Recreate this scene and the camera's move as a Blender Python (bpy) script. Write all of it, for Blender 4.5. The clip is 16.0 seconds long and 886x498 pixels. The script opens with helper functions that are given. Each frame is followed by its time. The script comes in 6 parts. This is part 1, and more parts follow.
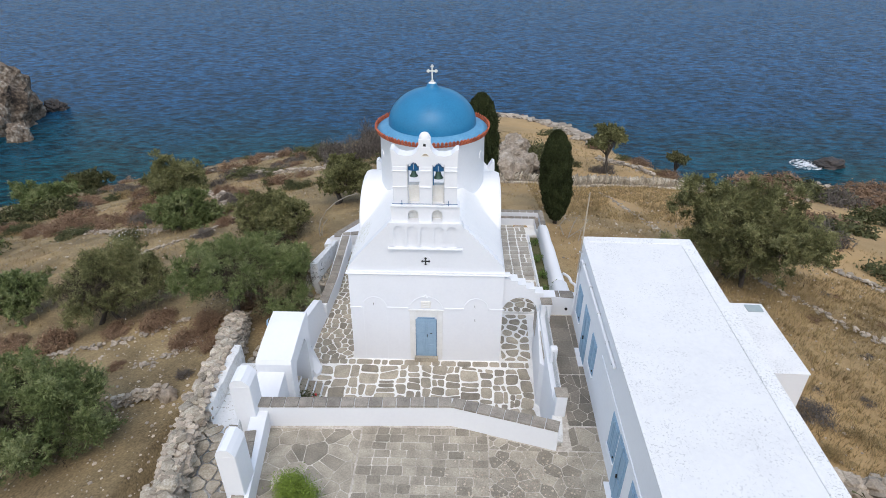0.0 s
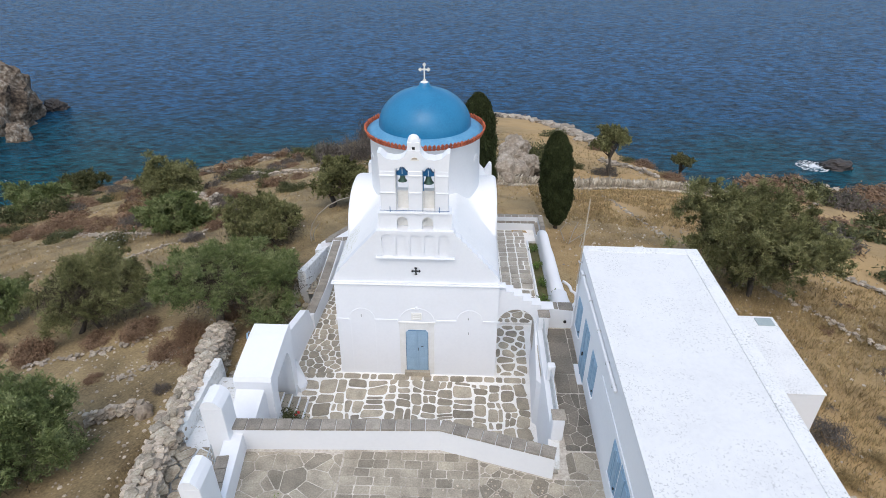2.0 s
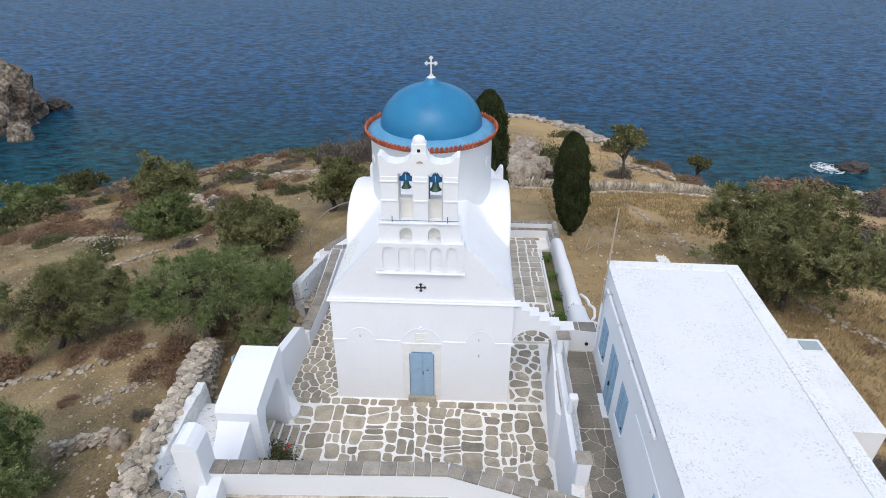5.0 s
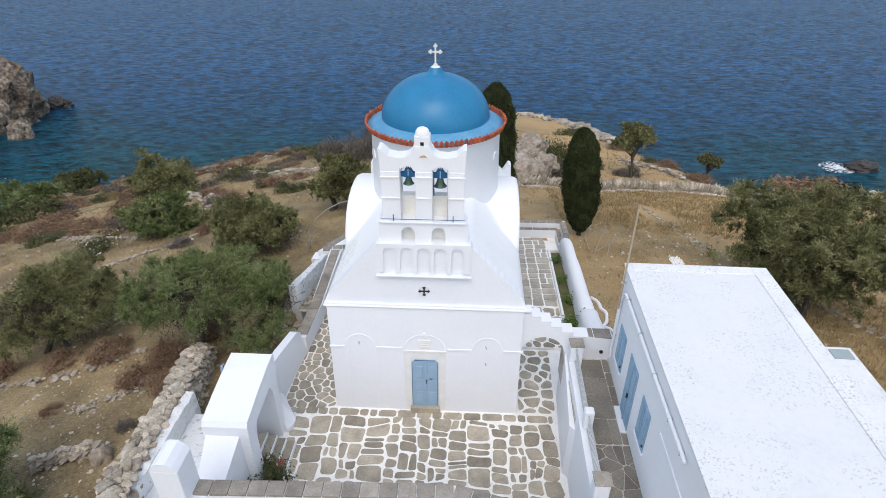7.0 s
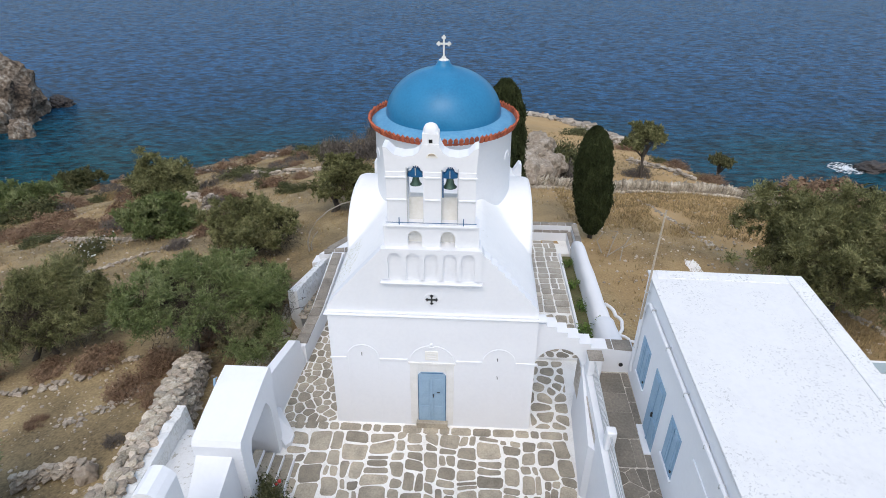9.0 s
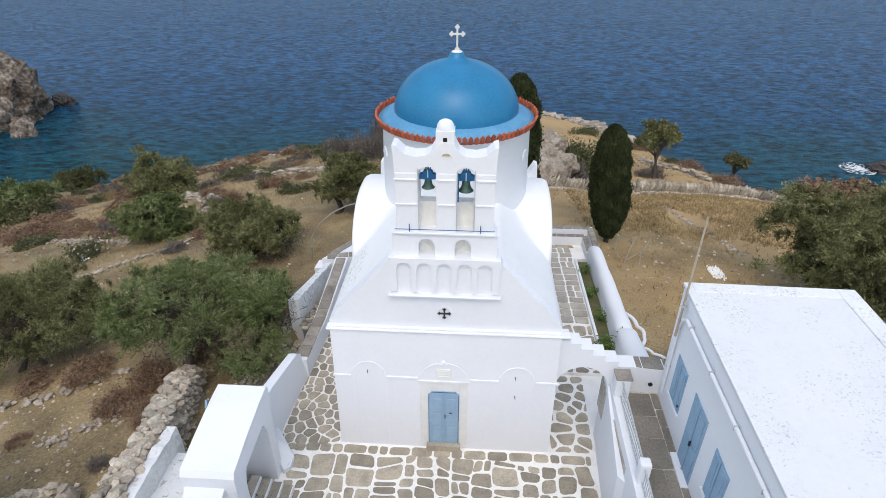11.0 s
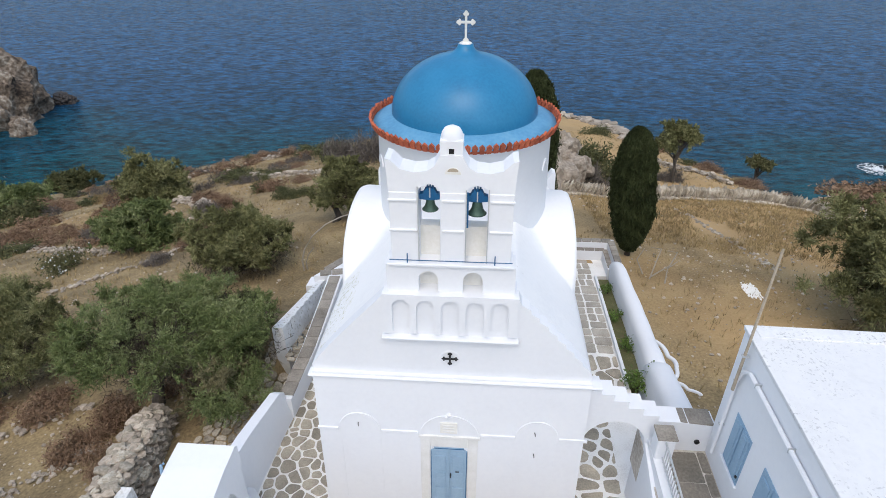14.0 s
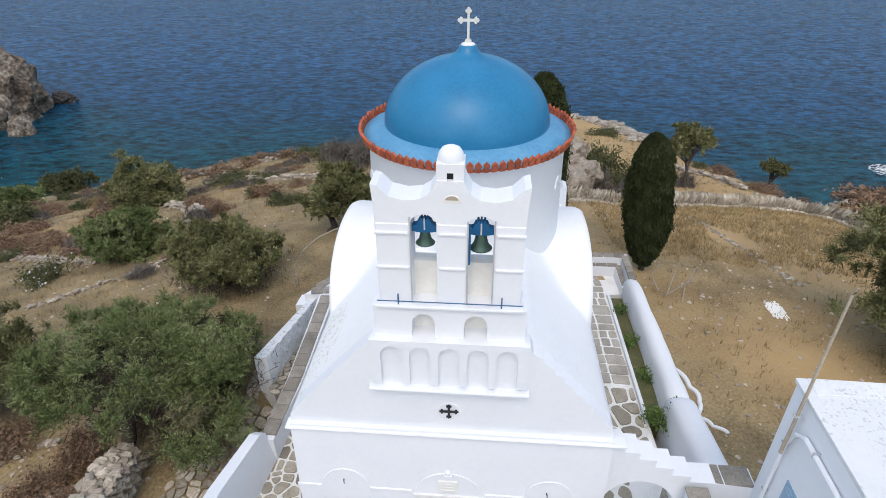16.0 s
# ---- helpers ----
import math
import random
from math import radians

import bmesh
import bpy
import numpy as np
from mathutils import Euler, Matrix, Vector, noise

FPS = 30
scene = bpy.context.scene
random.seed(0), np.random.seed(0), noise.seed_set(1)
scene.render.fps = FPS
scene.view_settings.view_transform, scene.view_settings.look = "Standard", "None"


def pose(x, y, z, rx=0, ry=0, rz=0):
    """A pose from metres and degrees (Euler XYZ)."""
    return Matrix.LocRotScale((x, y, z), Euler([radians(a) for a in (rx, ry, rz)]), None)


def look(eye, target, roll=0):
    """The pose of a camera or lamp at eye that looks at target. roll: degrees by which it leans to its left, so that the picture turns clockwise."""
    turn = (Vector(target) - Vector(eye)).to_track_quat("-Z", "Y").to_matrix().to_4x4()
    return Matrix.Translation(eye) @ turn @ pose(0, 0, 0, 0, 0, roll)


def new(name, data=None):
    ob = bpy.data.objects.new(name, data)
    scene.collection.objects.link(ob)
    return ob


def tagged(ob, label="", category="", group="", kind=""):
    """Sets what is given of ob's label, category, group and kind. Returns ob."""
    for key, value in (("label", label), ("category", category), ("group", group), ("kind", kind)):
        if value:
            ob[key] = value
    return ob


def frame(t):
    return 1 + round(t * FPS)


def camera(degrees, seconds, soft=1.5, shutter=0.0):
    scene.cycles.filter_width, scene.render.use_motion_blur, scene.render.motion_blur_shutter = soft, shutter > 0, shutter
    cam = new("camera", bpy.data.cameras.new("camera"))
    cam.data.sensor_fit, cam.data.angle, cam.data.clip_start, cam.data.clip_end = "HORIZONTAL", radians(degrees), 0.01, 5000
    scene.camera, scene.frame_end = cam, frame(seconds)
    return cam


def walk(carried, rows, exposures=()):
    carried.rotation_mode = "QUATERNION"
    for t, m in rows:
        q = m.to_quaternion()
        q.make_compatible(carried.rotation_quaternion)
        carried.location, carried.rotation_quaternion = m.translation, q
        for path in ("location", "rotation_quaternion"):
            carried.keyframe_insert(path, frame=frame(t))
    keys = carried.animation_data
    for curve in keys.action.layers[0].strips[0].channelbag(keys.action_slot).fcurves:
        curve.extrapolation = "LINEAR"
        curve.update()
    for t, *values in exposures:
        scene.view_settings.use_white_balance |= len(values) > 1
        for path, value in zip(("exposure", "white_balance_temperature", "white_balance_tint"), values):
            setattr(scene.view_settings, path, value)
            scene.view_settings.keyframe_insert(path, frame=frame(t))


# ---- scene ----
cam = camera(74.87, 16.0, soft=0.9)
# seconds, eye x y z, yaw, pitch, roll
PATH = [
    (0.0, 1.227, -18.894, 16.874, 1.634, -30.920, 0.221),
    (0.5, 1.346, -18.599, 16.776, 1.729, -30.911, 0.228),
    (1.0, 1.468, -18.273, 16.670, 1.814, -30.908, 0.225),
    (1.5, 1.568, -17.932, 16.577, 1.912, -30.906, 0.213),
    (2.0, 1.631, -17.598, 16.498, 2.014, -30.907, 0.199),
    (2.5, 1.656, -17.275, 16.398, 2.116, -30.907, 0.181),
    (3.0, 1.666, -16.923, 16.291, 2.211, -30.900, 0.175),
    (3.5, 1.625, -16.572, 16.180, 2.312, -30.886, 0.178),
    (4.0, 1.561, -16.167, 16.054, 2.413, -30.862, 0.156),
    (6.5, 1.350, -14.602, 15.253, 2.857, -30.917, 0.079),
    (7.0, 1.331, -14.327, 15.116, 2.923, -30.921, 0.067),
    (7.5, 1.304, -14.065, 14.987, 2.997, -30.922, 0.074),
    (8.0, 1.256, -13.787, 14.866, 3.075, -30.921, 0.079),
    (8.5, 1.180, -13.519, 14.750, 3.147, -30.916, 0.082),
    (9.0, 1.087, -13.222, 14.627, 3.219, -30.915, 0.059),
    (11.5, 0.660, -11.464, 13.947, 3.717, -30.991, -0.025),
    (12.0, 0.599, -11.049, 13.807, 3.807, -31.022, -0.054),
    (12.5, 0.574, -10.620, 13.691, 3.909, -31.080, -0.081),
    (13.0, 0.568, -10.159, 13.588, 4.027, -31.112, -0.101),
    (13.5, 0.575, -9.710, 13.476, 4.123, -31.127, -0.157),
    (14.0, 0.563, -9.235, 13.368, 4.231, -31.139, -0.194),
    (14.5, 0.561, -8.772, 13.302, 4.337, -31.175, -0.207),
    (15.0, 0.548, -8.275, 13.235, 4.436, -31.210, -0.205),
    (15.5, 0.541, -7.829, 13.148, 4.529, -31.268, -0.237),
    (16.0, 0.524, -7.374, 13.051, 4.606, -31.306, -0.277),
]
walk(cam, [(t, pose(x, y, z, 90 + pitch, 0, yaw) @ pose(0, 0, 0, 0, 0, roll)) for t, x, y, z, yaw, pitch, roll in PATH])

# ---------------------------------------------------------------- light
world = bpy.data.worlds.new("sky")
scene.world = world
world.use_nodes = True
wn = world.node_tree
sky = wn.nodes.new("ShaderNodeTexSky")
sky.sky_type, sky.sun_disc = "NISHITA", False
sky.sun_elevation, sky.sun_rotation = radians(57), radians(183)
sky.dust_density, sky.air_density, sky.ozone_density = 3.7, 1.0, 1.0
wn.links.new(sky.outputs[0], wn.nodes["Background"].inputs[0])
wn.nodes["Background"].inputs[1].default_value = 0.21
sun = new("sun", bpy.data.lights.new("sun", "SUN"))
sun.data.energy, sun.data.angle, sun.data.color = 1.15, radians(172), (.775, 0.93, 1)
sun.matrix_world = look((0, 0, 40), (.3, 26, 0))
scene.view_settings.exposure = -0.08


# ---------------------------------------------------------------- materials
def surf(name, cols, scale=3.0, fine=30.0, rough=0.85, bump=0.15, vary=0.0, island=0.0, metal=0.0, spread=0.28, coat=0.0, gloss=0.5):
    """A procedural surface: colours mixed by a coarse and a fine noise at world scale, with relief."""
    m = bpy.data.materials.new(name)
    m.use_nodes = True
    n, l = m.node_tree.nodes, m.node_tree.links
    b = n["Principled BSDF"]
    geo = n.new("ShaderNodeNewGeometry")
    big, small = n.new("ShaderNodeTexNoise"), n.new("ShaderNodeTexNoise")
    for tex, s, d in ((big, scale, 5), (small, fine, 3)):
        tex.inputs["Scale"].default_value, tex.inputs["Detail"].default_value = s, d
        l.new(geo.outputs["Position"], tex.inputs["Vector"])
    mix = n.new("ShaderNodeMath")
    mix.operation = "MULTIPLY_ADD"
    mix.inputs[1].default_value = 0.45
    l.new(small.outputs["Fac"], mix.inputs[0])
    half = n.new("ShaderNodeMath")
    half.operation = "MULTIPLY"
    half.inputs[1].default_value = 0.55
    l.new(big.outputs["Fac"], half.inputs[0])
    l.new(half.outputs[0], mix.inputs[2])
    ramp = n.new("ShaderNodeValToRGB")
    el = ramp.color_ramp.elements
    while len(el) < len(cols):
        el.new(0.5)
    for i, c in enumerate(cols):
        el[i].position = 0.5 + spread * (2 * i / max(1, len(cols) - 1) - 1) * 0.6
        el[i].color = (*c, 1)
    l.new(mix.outputs[0], ramp.inputs[0])
    out = ramp.outputs[0]
    for amount, source in ((vary, "object"), (island, "island")):
        if amount:
            hsv = n.new("ShaderNodeHueSaturation")
            rng = n.new("ShaderNodeMapRange")
            rng.inputs["To Min"].default_value, rng.inputs["To Max"].default_value = 1 - amount, 1 + amount
            if source == "object":
                info = n.new("ShaderNodeObjectInfo")
                l.new(info.outputs["Random"], rng.inputs["Value"])
            else:
                l.new(geo.outputs["Random Per Island"], rng.inputs["Value"])
            l.new(rng.outputs[0], hsv.inputs["Value"])
            l.new(out, hsv.inputs["Color"])
            out = hsv.outputs[0]
    l.new(out, b.inputs["Base Color"])
    b.inputs["Roughness"].default_value, b.inputs["Metallic"].default_value = rough, metal
    b.inputs["Coat Weight"].default_value, b.inputs["Specular IOR Level"].default_value = coat, gloss
    if bump:
        bp = n.new("ShaderNodeBump")
        bp.inputs["Strength"].default_value, bp.inputs["Distance"].default_value = bump, 0.05
        l.new(mix.outputs[0], bp.inputs["Height"])
        l.new(bp.outputs[0], b.inputs["Normal"])
    return m


WHITE = surf("limewash", [(.735, .755, .785), (.755, .775, .805), (.77, .79, .815)], 0.9, 9, .9, .05)
WORN = surf("worn_limewash", [(.46, .45, .40), (.74, .745, .73), (.79, .80, .80)], 1.6, 14, .92, .35, spread=.34)
ROOFWASH = surf("roof_limewash", [(.42, .43, .43), (.76, .77, .78), (.82, .82, .83), (.84, .84, .84)], 1.2, 11, .93, .25, spread=.42)
MORTAR = surf("white_joint", [(.70, .69, .66), (.83, .825, .80), (.87, .87, .85)], 2.0, 22, .92, .25)
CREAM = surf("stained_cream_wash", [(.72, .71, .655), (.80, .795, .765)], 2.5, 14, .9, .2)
MARBLE = surf("grey_marble_surround", [(.68, .68, .65), (.78, .78, .77)], 4, 40, .6, .1)
DOMEBLUE = surf("dome_paint", [(.018, .155, .31), (.022, .185, .36), (.030, .205, .39)], 1.4, 14, .30, .05, gloss=.32)
SKIRTBLUE = surf("skirt_paint", [(.075, .25, .43), (.10, .30, .49), (.14, .34, .51)], 1.3, 10, .5, .08)
DOORBLUE = surf("door_paint", [(.25, .375, .50), (.31, .445, .575)], 3, 22, .55, .12)
SHUTTER = surf("shutter_paint", [(.22, .35, .48), (.28, .42, .55)], 3, 22, .55, .12)
HEADBLUE = surf("headstock_paint", [(.004, .075, .20), (.006, .11, .26)], 5, 30, .5, .1)
TERRA = surf("terracotta", [(.28, .060, .028), (.38, .085, .036), (.45, .125, .06)], 4, 35, .8, .3, vary=.22)
BRONZE = surf("patinated_bronze", [(.035, .075, .06), (.07, .12, .09)], 6, 40, .5, .15, metal=.5)
IRON = surf("dark_iron", [(.03, .035, .04), (.06, .06, .06)], 6, 40, .6, .1, metal=.6)
STEEL = surf("grey_painted_metal", [(.45, .47, .49), (.58, .6, .6)], 6, 40, .45, .05, metal=.3)
MARBLECROSS = surf("marble_cross", [(.55, .56, .52), (.72, .72, .68)], 8, 40, .6, .15)
SLAB = surf("grey_schist", [(.22, .196, .152), (.325, .29, .228), (.44, .385, .295)], 2.2, 22, .8, .3, vary=.30)
YARDSLAB = surf("yard_slab", [(.30, .27, .225), (.40, .37, .315), (.50, .465, .405)], 2.0, 22, .8, .25, vary=.15)
FLAG = surf("court_flagstone", [(.20, .178, .142), (.30, .27, .215), (.41, .37, .295)], 1.8, 22, .82, .35, vary=.28)
ALLEYFLAG = surf("alley_flagstone", [(.13, .118, .098), (.19, .172, .142), (.27, .24, .195)], 1.3, 16, .8, .3, vary=.22)
TWIG = surf("olive_twig", [(.030, .025, .019), (.075, .062, .048)], 3, 20, .9, 0, island=.3, gloss=.1)
EARTHJOINT = surf("earthy_joint", [(.30, .265, .22), (.47, .43, .375), (.68, .65, .59)], 1.2, 12, .95, .3)
COPE = surf("coping_slate", [(.18, .16, .135), (.26, .235, .20), (.34, .31, .26)], 3, 24, .8, .3, vary=.22)
RUBBLE = surf("field_stone", [(.20, .165, .118), (.35, .308, .238), (.54, .50, .425)], 1.8, 16, .9, .5, vary=.32)
BOULDER = surf("tan_boulder_rock", [(.15, .12, .088), (.27, .225, .175), (.42, .38, .325)], .7, 5, .92, .8)
PALE = surf("pale_field_stone", [(.22, .18, .14), (.34, .29, .23), (.47, .42, .34)], 1.6, 16, .9, .4, island=.3)
RUBSTUFF = surf("loose_stone", [(.26, .21, .155), (.40, .34, .27), (.52, .46, .38)], 1.4, 14, .9, .4, island=.35)
CLIFF = surf("sea_cliff_rock", [(.022, .016, .012), (.10, .074, .052), (.19, .155, .12), (.36, .33, .28)], .22, 1.6, .9, 1.0, spread=.22)
DARKROCK = surf("wet_rock", [(.02, .017, .015), (.06, .05, .045)], .5, 4, .6, .7)
BARK = surf("olive_bark", [(.035, .028, .022), (.085, .072, .058)], 6, 30, .95, .6)
OLIVE = surf("olive_leaf", [(.040, .058, .018), (.138, .172, .062), (.275, .305, .15)], .7, 4, .7, 0, island=.26, gloss=.2)
OLIVE2 = surf("dry_olive_leaf", [(.036, .040, .015), (.150, .152, .062), (.315, .312, .155)], .7, 4, .7, 0, island=.3, gloss=.2)
DRYOLIVE = surf("sparse_olive_leaf", [(.09, .085, .042), (.15, .138, .07), (.22, .20, .11)], .7, 4, .7, 0, island=.3, gloss=.2)
GREEN = surf("fresh_leaf", [(.07, .13, .02), (.13, .21, .035)], 2, 12, .6, 0, island=.4)
LIME = surf("yellow_green_leaf", [(.12, .18, .02), (.20, .28, .035)], 2, 12, .6, 0, island=.35)
CYPRESS = surf("cypress_leaf", [(.018, .024, .010), (.036, .046, .018), (.06, .072, .03)], 1.2, 8, .8, 0, island=.35, gloss=.1)
MAQUIS = surf("maquis_leaf", [(.045, .055, .022), (.085, .09, .040), (.13, .125, .06)], .5, 6, .8, 0, island=.35, gloss=.15)
THORN = surf("dry_thornbush", [(.13, .08, .052), (.21, .138, .09), (.29, .20, .135)], .5, 6, .9, 0, island=.3, gloss=.1)
GREYTWIG = surf("bare_twig", [(.09, .075, .065), (.16, .14, .12)], .7, 6, .9, 0, island=.35)
STRAW = surf("dry_grass", [(.18, .13, .058), (.29, .212, .098), (.40, .30, .148)], .5, 6, .9, 0, island=.35)
RED = surf("red_blossom", [(.40, .02, .02), (.55, .05, .04)], 8, 30, .6, 0)
POLE = surf("weathered_pole", [(.32, .27, .2), (.45, .39, .3)], 6, 30, .8, .2)
CANE = surf("dry_cane", [(.24, .21, .17), (.36, .32, .26)], 6, 30, .9, .2)
# near-black stand-in for the shade inside small holes
HOLE_SHADE = surf("hole_shade", [(.012, .012, .012), (.03, .03, .03)], 4, 20, .9, 0)
def stained(m, spots):
    """Adds lichen and dirt to a surface: for each (scale, threshold, colour, share) speckles gathered in patches."""
    n, l = m.node_tree.nodes, m.node_tree.links
    b = n["Principled BSDF"]
    geo = n.new("ShaderNodeNewGeometry")
    for scale, low, colour, wide, gate in spots:
        fine, patch = n.new("ShaderNodeTexNoise"), n.new("ShaderNodeTexNoise")
        for tex, s, d in ((fine, scale, 6), (patch, wide, 4)):
            tex.inputs["Scale"].default_value, tex.inputs["Detail"].default_value = s, d
            tex.inputs["Roughness"].default_value = .65
            l.new(geo.outputs["Position"], tex.inputs["Vector"])
        masks = []
        for tex, lo, w in ((fine, low, .05), (patch, gate, .12)):
            r = n.new("ShaderNodeMapRange")
            r.inputs["From Min"].default_value, r.inputs["From Max"].default_value = lo, lo + w
            l.new(tex.outputs["Fac"], r.inputs["Value"])
            masks.append(r)
        both = n.new("ShaderNodeMath")
        both.operation = "MULTIPLY"
        l.new(masks[0].outputs[0], both.inputs[0])
        l.new(masks[1].outputs[0], both.inputs[1])
        mx = n.new("ShaderNodeMix")
        mx.data_type = "RGBA"
        l.new(both.outputs[0], mx.inputs[0])
        l.new(b.inputs["Base Color"].links[0].from_socket, mx.inputs[6])
        mx.inputs[7].default_value = (*colour, 1)
        l.new(mx.outputs[2], b.inputs["Base Color"])
    return m


HOUSEROOF = stained(surf("house_roof_wash", [(.65, .66, .67), (.695, .705, .715), (.72, .73, .735)], .7, 8, .93, .2), [(16, .56, (.50, .51, .52), .8, .45), (5, .64, (.54, .53, .45), .5, .54)])
KERBROOF = stained(surf("roof_edge_wash", [(.66, .67, .68), (.73, .74, .745), (.77, .775, .775)], 1.0, 10, .93, .3), [(18, .55, (.44, .45, .45), 1.1, .42)])
# vault whites raised above the walls': bright top light put into the colour
LITROOF = stained(surf("lit_vault_wash", [(.80, .81, .82), (.835, .845, .85), (.85, .855, .86)], .8, 8, .92, .06), [(12, .62, (.6, .6, .55), 1.0, .58)])
LICHENED_LIT = stained(surf("lit_lichened_wash", [(.80, .81, .82), (.835, .845, .85), (.85, .855, .86)], .8, 8, .92, .06), [(8, .54, (.62, .62, .52), 1.5, .42), (13, .56, (.62, .60, .42), 1.9, .48), (26, .60, (.40, .40, .34), 1.6, .50)])
PATHWASH = stained(surf("path_wash", [(.70, .71, .71), (.76, .77, .775), (.79, .80, .80)], 1.4, 12, .92, .3), [(9, .57, (.36, .34, .28), 1.2, .42), (3, .60, (.40, .38, .31), .8, .38)])
GRASSY = surf("grassy_soil", [(.13, .10, .055), (.10, .105, .042), (.17, .155, .07)], 3, 20, .95, .5)
GLASS = surf("grey_skylight", [(.30, .36, .36), (.38, .43, .43)], 3, 20, .25, .05)


def ground_material():
    m = surf("dry_hillside", [(.092, .067, .035), (.182, .134, .068), (.275, .204, .104), (.37, .282, .15)], .5, 11, .95, 1.0, spread=.30)
    n, l = m.node_tree.nodes, m.node_tree.links
    b = n["Principled BSDF"]
    old = b.inputs["Base Color"].links[0].from_socket
    geo = n.new("ShaderNodeNewGeometry")
    peb = n.new("ShaderNodeTexVoronoi")
    peb.inputs["Scale"].default_value = 4.5
    l.new(geo.outputs["Position"], peb.inputs["Vector"])
    lt = n.new("ShaderNodeMath")
    lt.operation = "LESS_THAN"
    lt.inputs[1].default_value = 0.12
    l.new(peb.outputs["Distance"], lt.inputs[0])
    patch = n.new("ShaderNodeTexNoise")
    patch.inputs["Scale"].default_value, patch.inputs["Detail"].default_value = .35, 4
    l.new(geo.outputs["Position"], patch.inputs["Vector"])
    gt = n.new("ShaderNodeMath")
    gt.operation = "GREATER_THAN"
    gt.inputs[1].default_value = 0.53
    l.new(patch.outputs["Fac"], gt.inputs[0])
    both = n.new("ShaderNodeMath")
    both.operation = "MULTIPLY"
    l.new(lt.outputs[0], both.inputs[0])
    l.new(gt.outputs[0], both.inputs[1])
    mx = n.new("ShaderNodeMix")
    mx.data_type = "RGBA"
    l.new(both.outputs[0], mx.inputs[0])
    l.new(old, mx.inputs[6])
    mx.inputs[7].default_value = (.36, .31, .24, 1)
    # ochre dry grass in wide patches
    wide = n.new("ShaderNodeTexNoise")
    wide.inputs["Scale"].default_value, wide.inputs["Detail"].default_value = .09, 6
    l.new(geo.outputs["Position"], wide.inputs["Vector"])
    rng = n.new("ShaderNodeMapRange")
    rng.inputs["From Min"].default_value, rng.inputs["From Max"].default_value = .40, .66
    rng.inputs["To Max"].default_value = .8
    # the walled field in the east is drier and more golden
    sep = n.new("ShaderNodeSeparateXYZ")
    l.new(geo.outputs["Position"], sep.inputs[0])
    east = n.new("ShaderNodeMapRange")
    east.inputs["From Min"].default_value, east.inputs["From Max"].default_value = -6, 12
    east.inputs["To Min"].default_value, east.inputs["To Max"].default_value = -.12, .10
    l.new(sep.outputs["X"], east.inputs["Value"])
    shift = n.new("ShaderNodeMath")
    l.new(wide.outputs["Fac"], shift.inputs[0])
    l.new(east.outputs[0], shift.inputs[1])
    north = n.new("ShaderNodeMapRange")
    north.inputs["From Min"].default_value, north.inputs["From Max"].default_value = 1, 15
    north.inputs["To Min"].default_value, north.inputs["To Max"].default_value = -.15, .02
    l.new(sep.outputs["Y"], north.inputs["Value"])
    both_ways = n.new("ShaderNodeMath")
    l.new(shift.outputs[0], both_ways.inputs[0])
    l.new(north.outputs[0], both_ways.inputs[1])
    l.new(both_ways.outputs[0], rng.inputs["Value"])
    mx2 = n.new("ShaderNodeMix")
    mx2.data_type = "RGBA"
    l.new(rng.outputs[0], mx2.inputs[0])
    l.new(mx.outputs[2], mx2.inputs[6])
    mx2.inputs[7].default_value = (.465, .308, .14, 1)
    l.new(mx2.outputs[2], b.inputs["Base Color"])
    return m


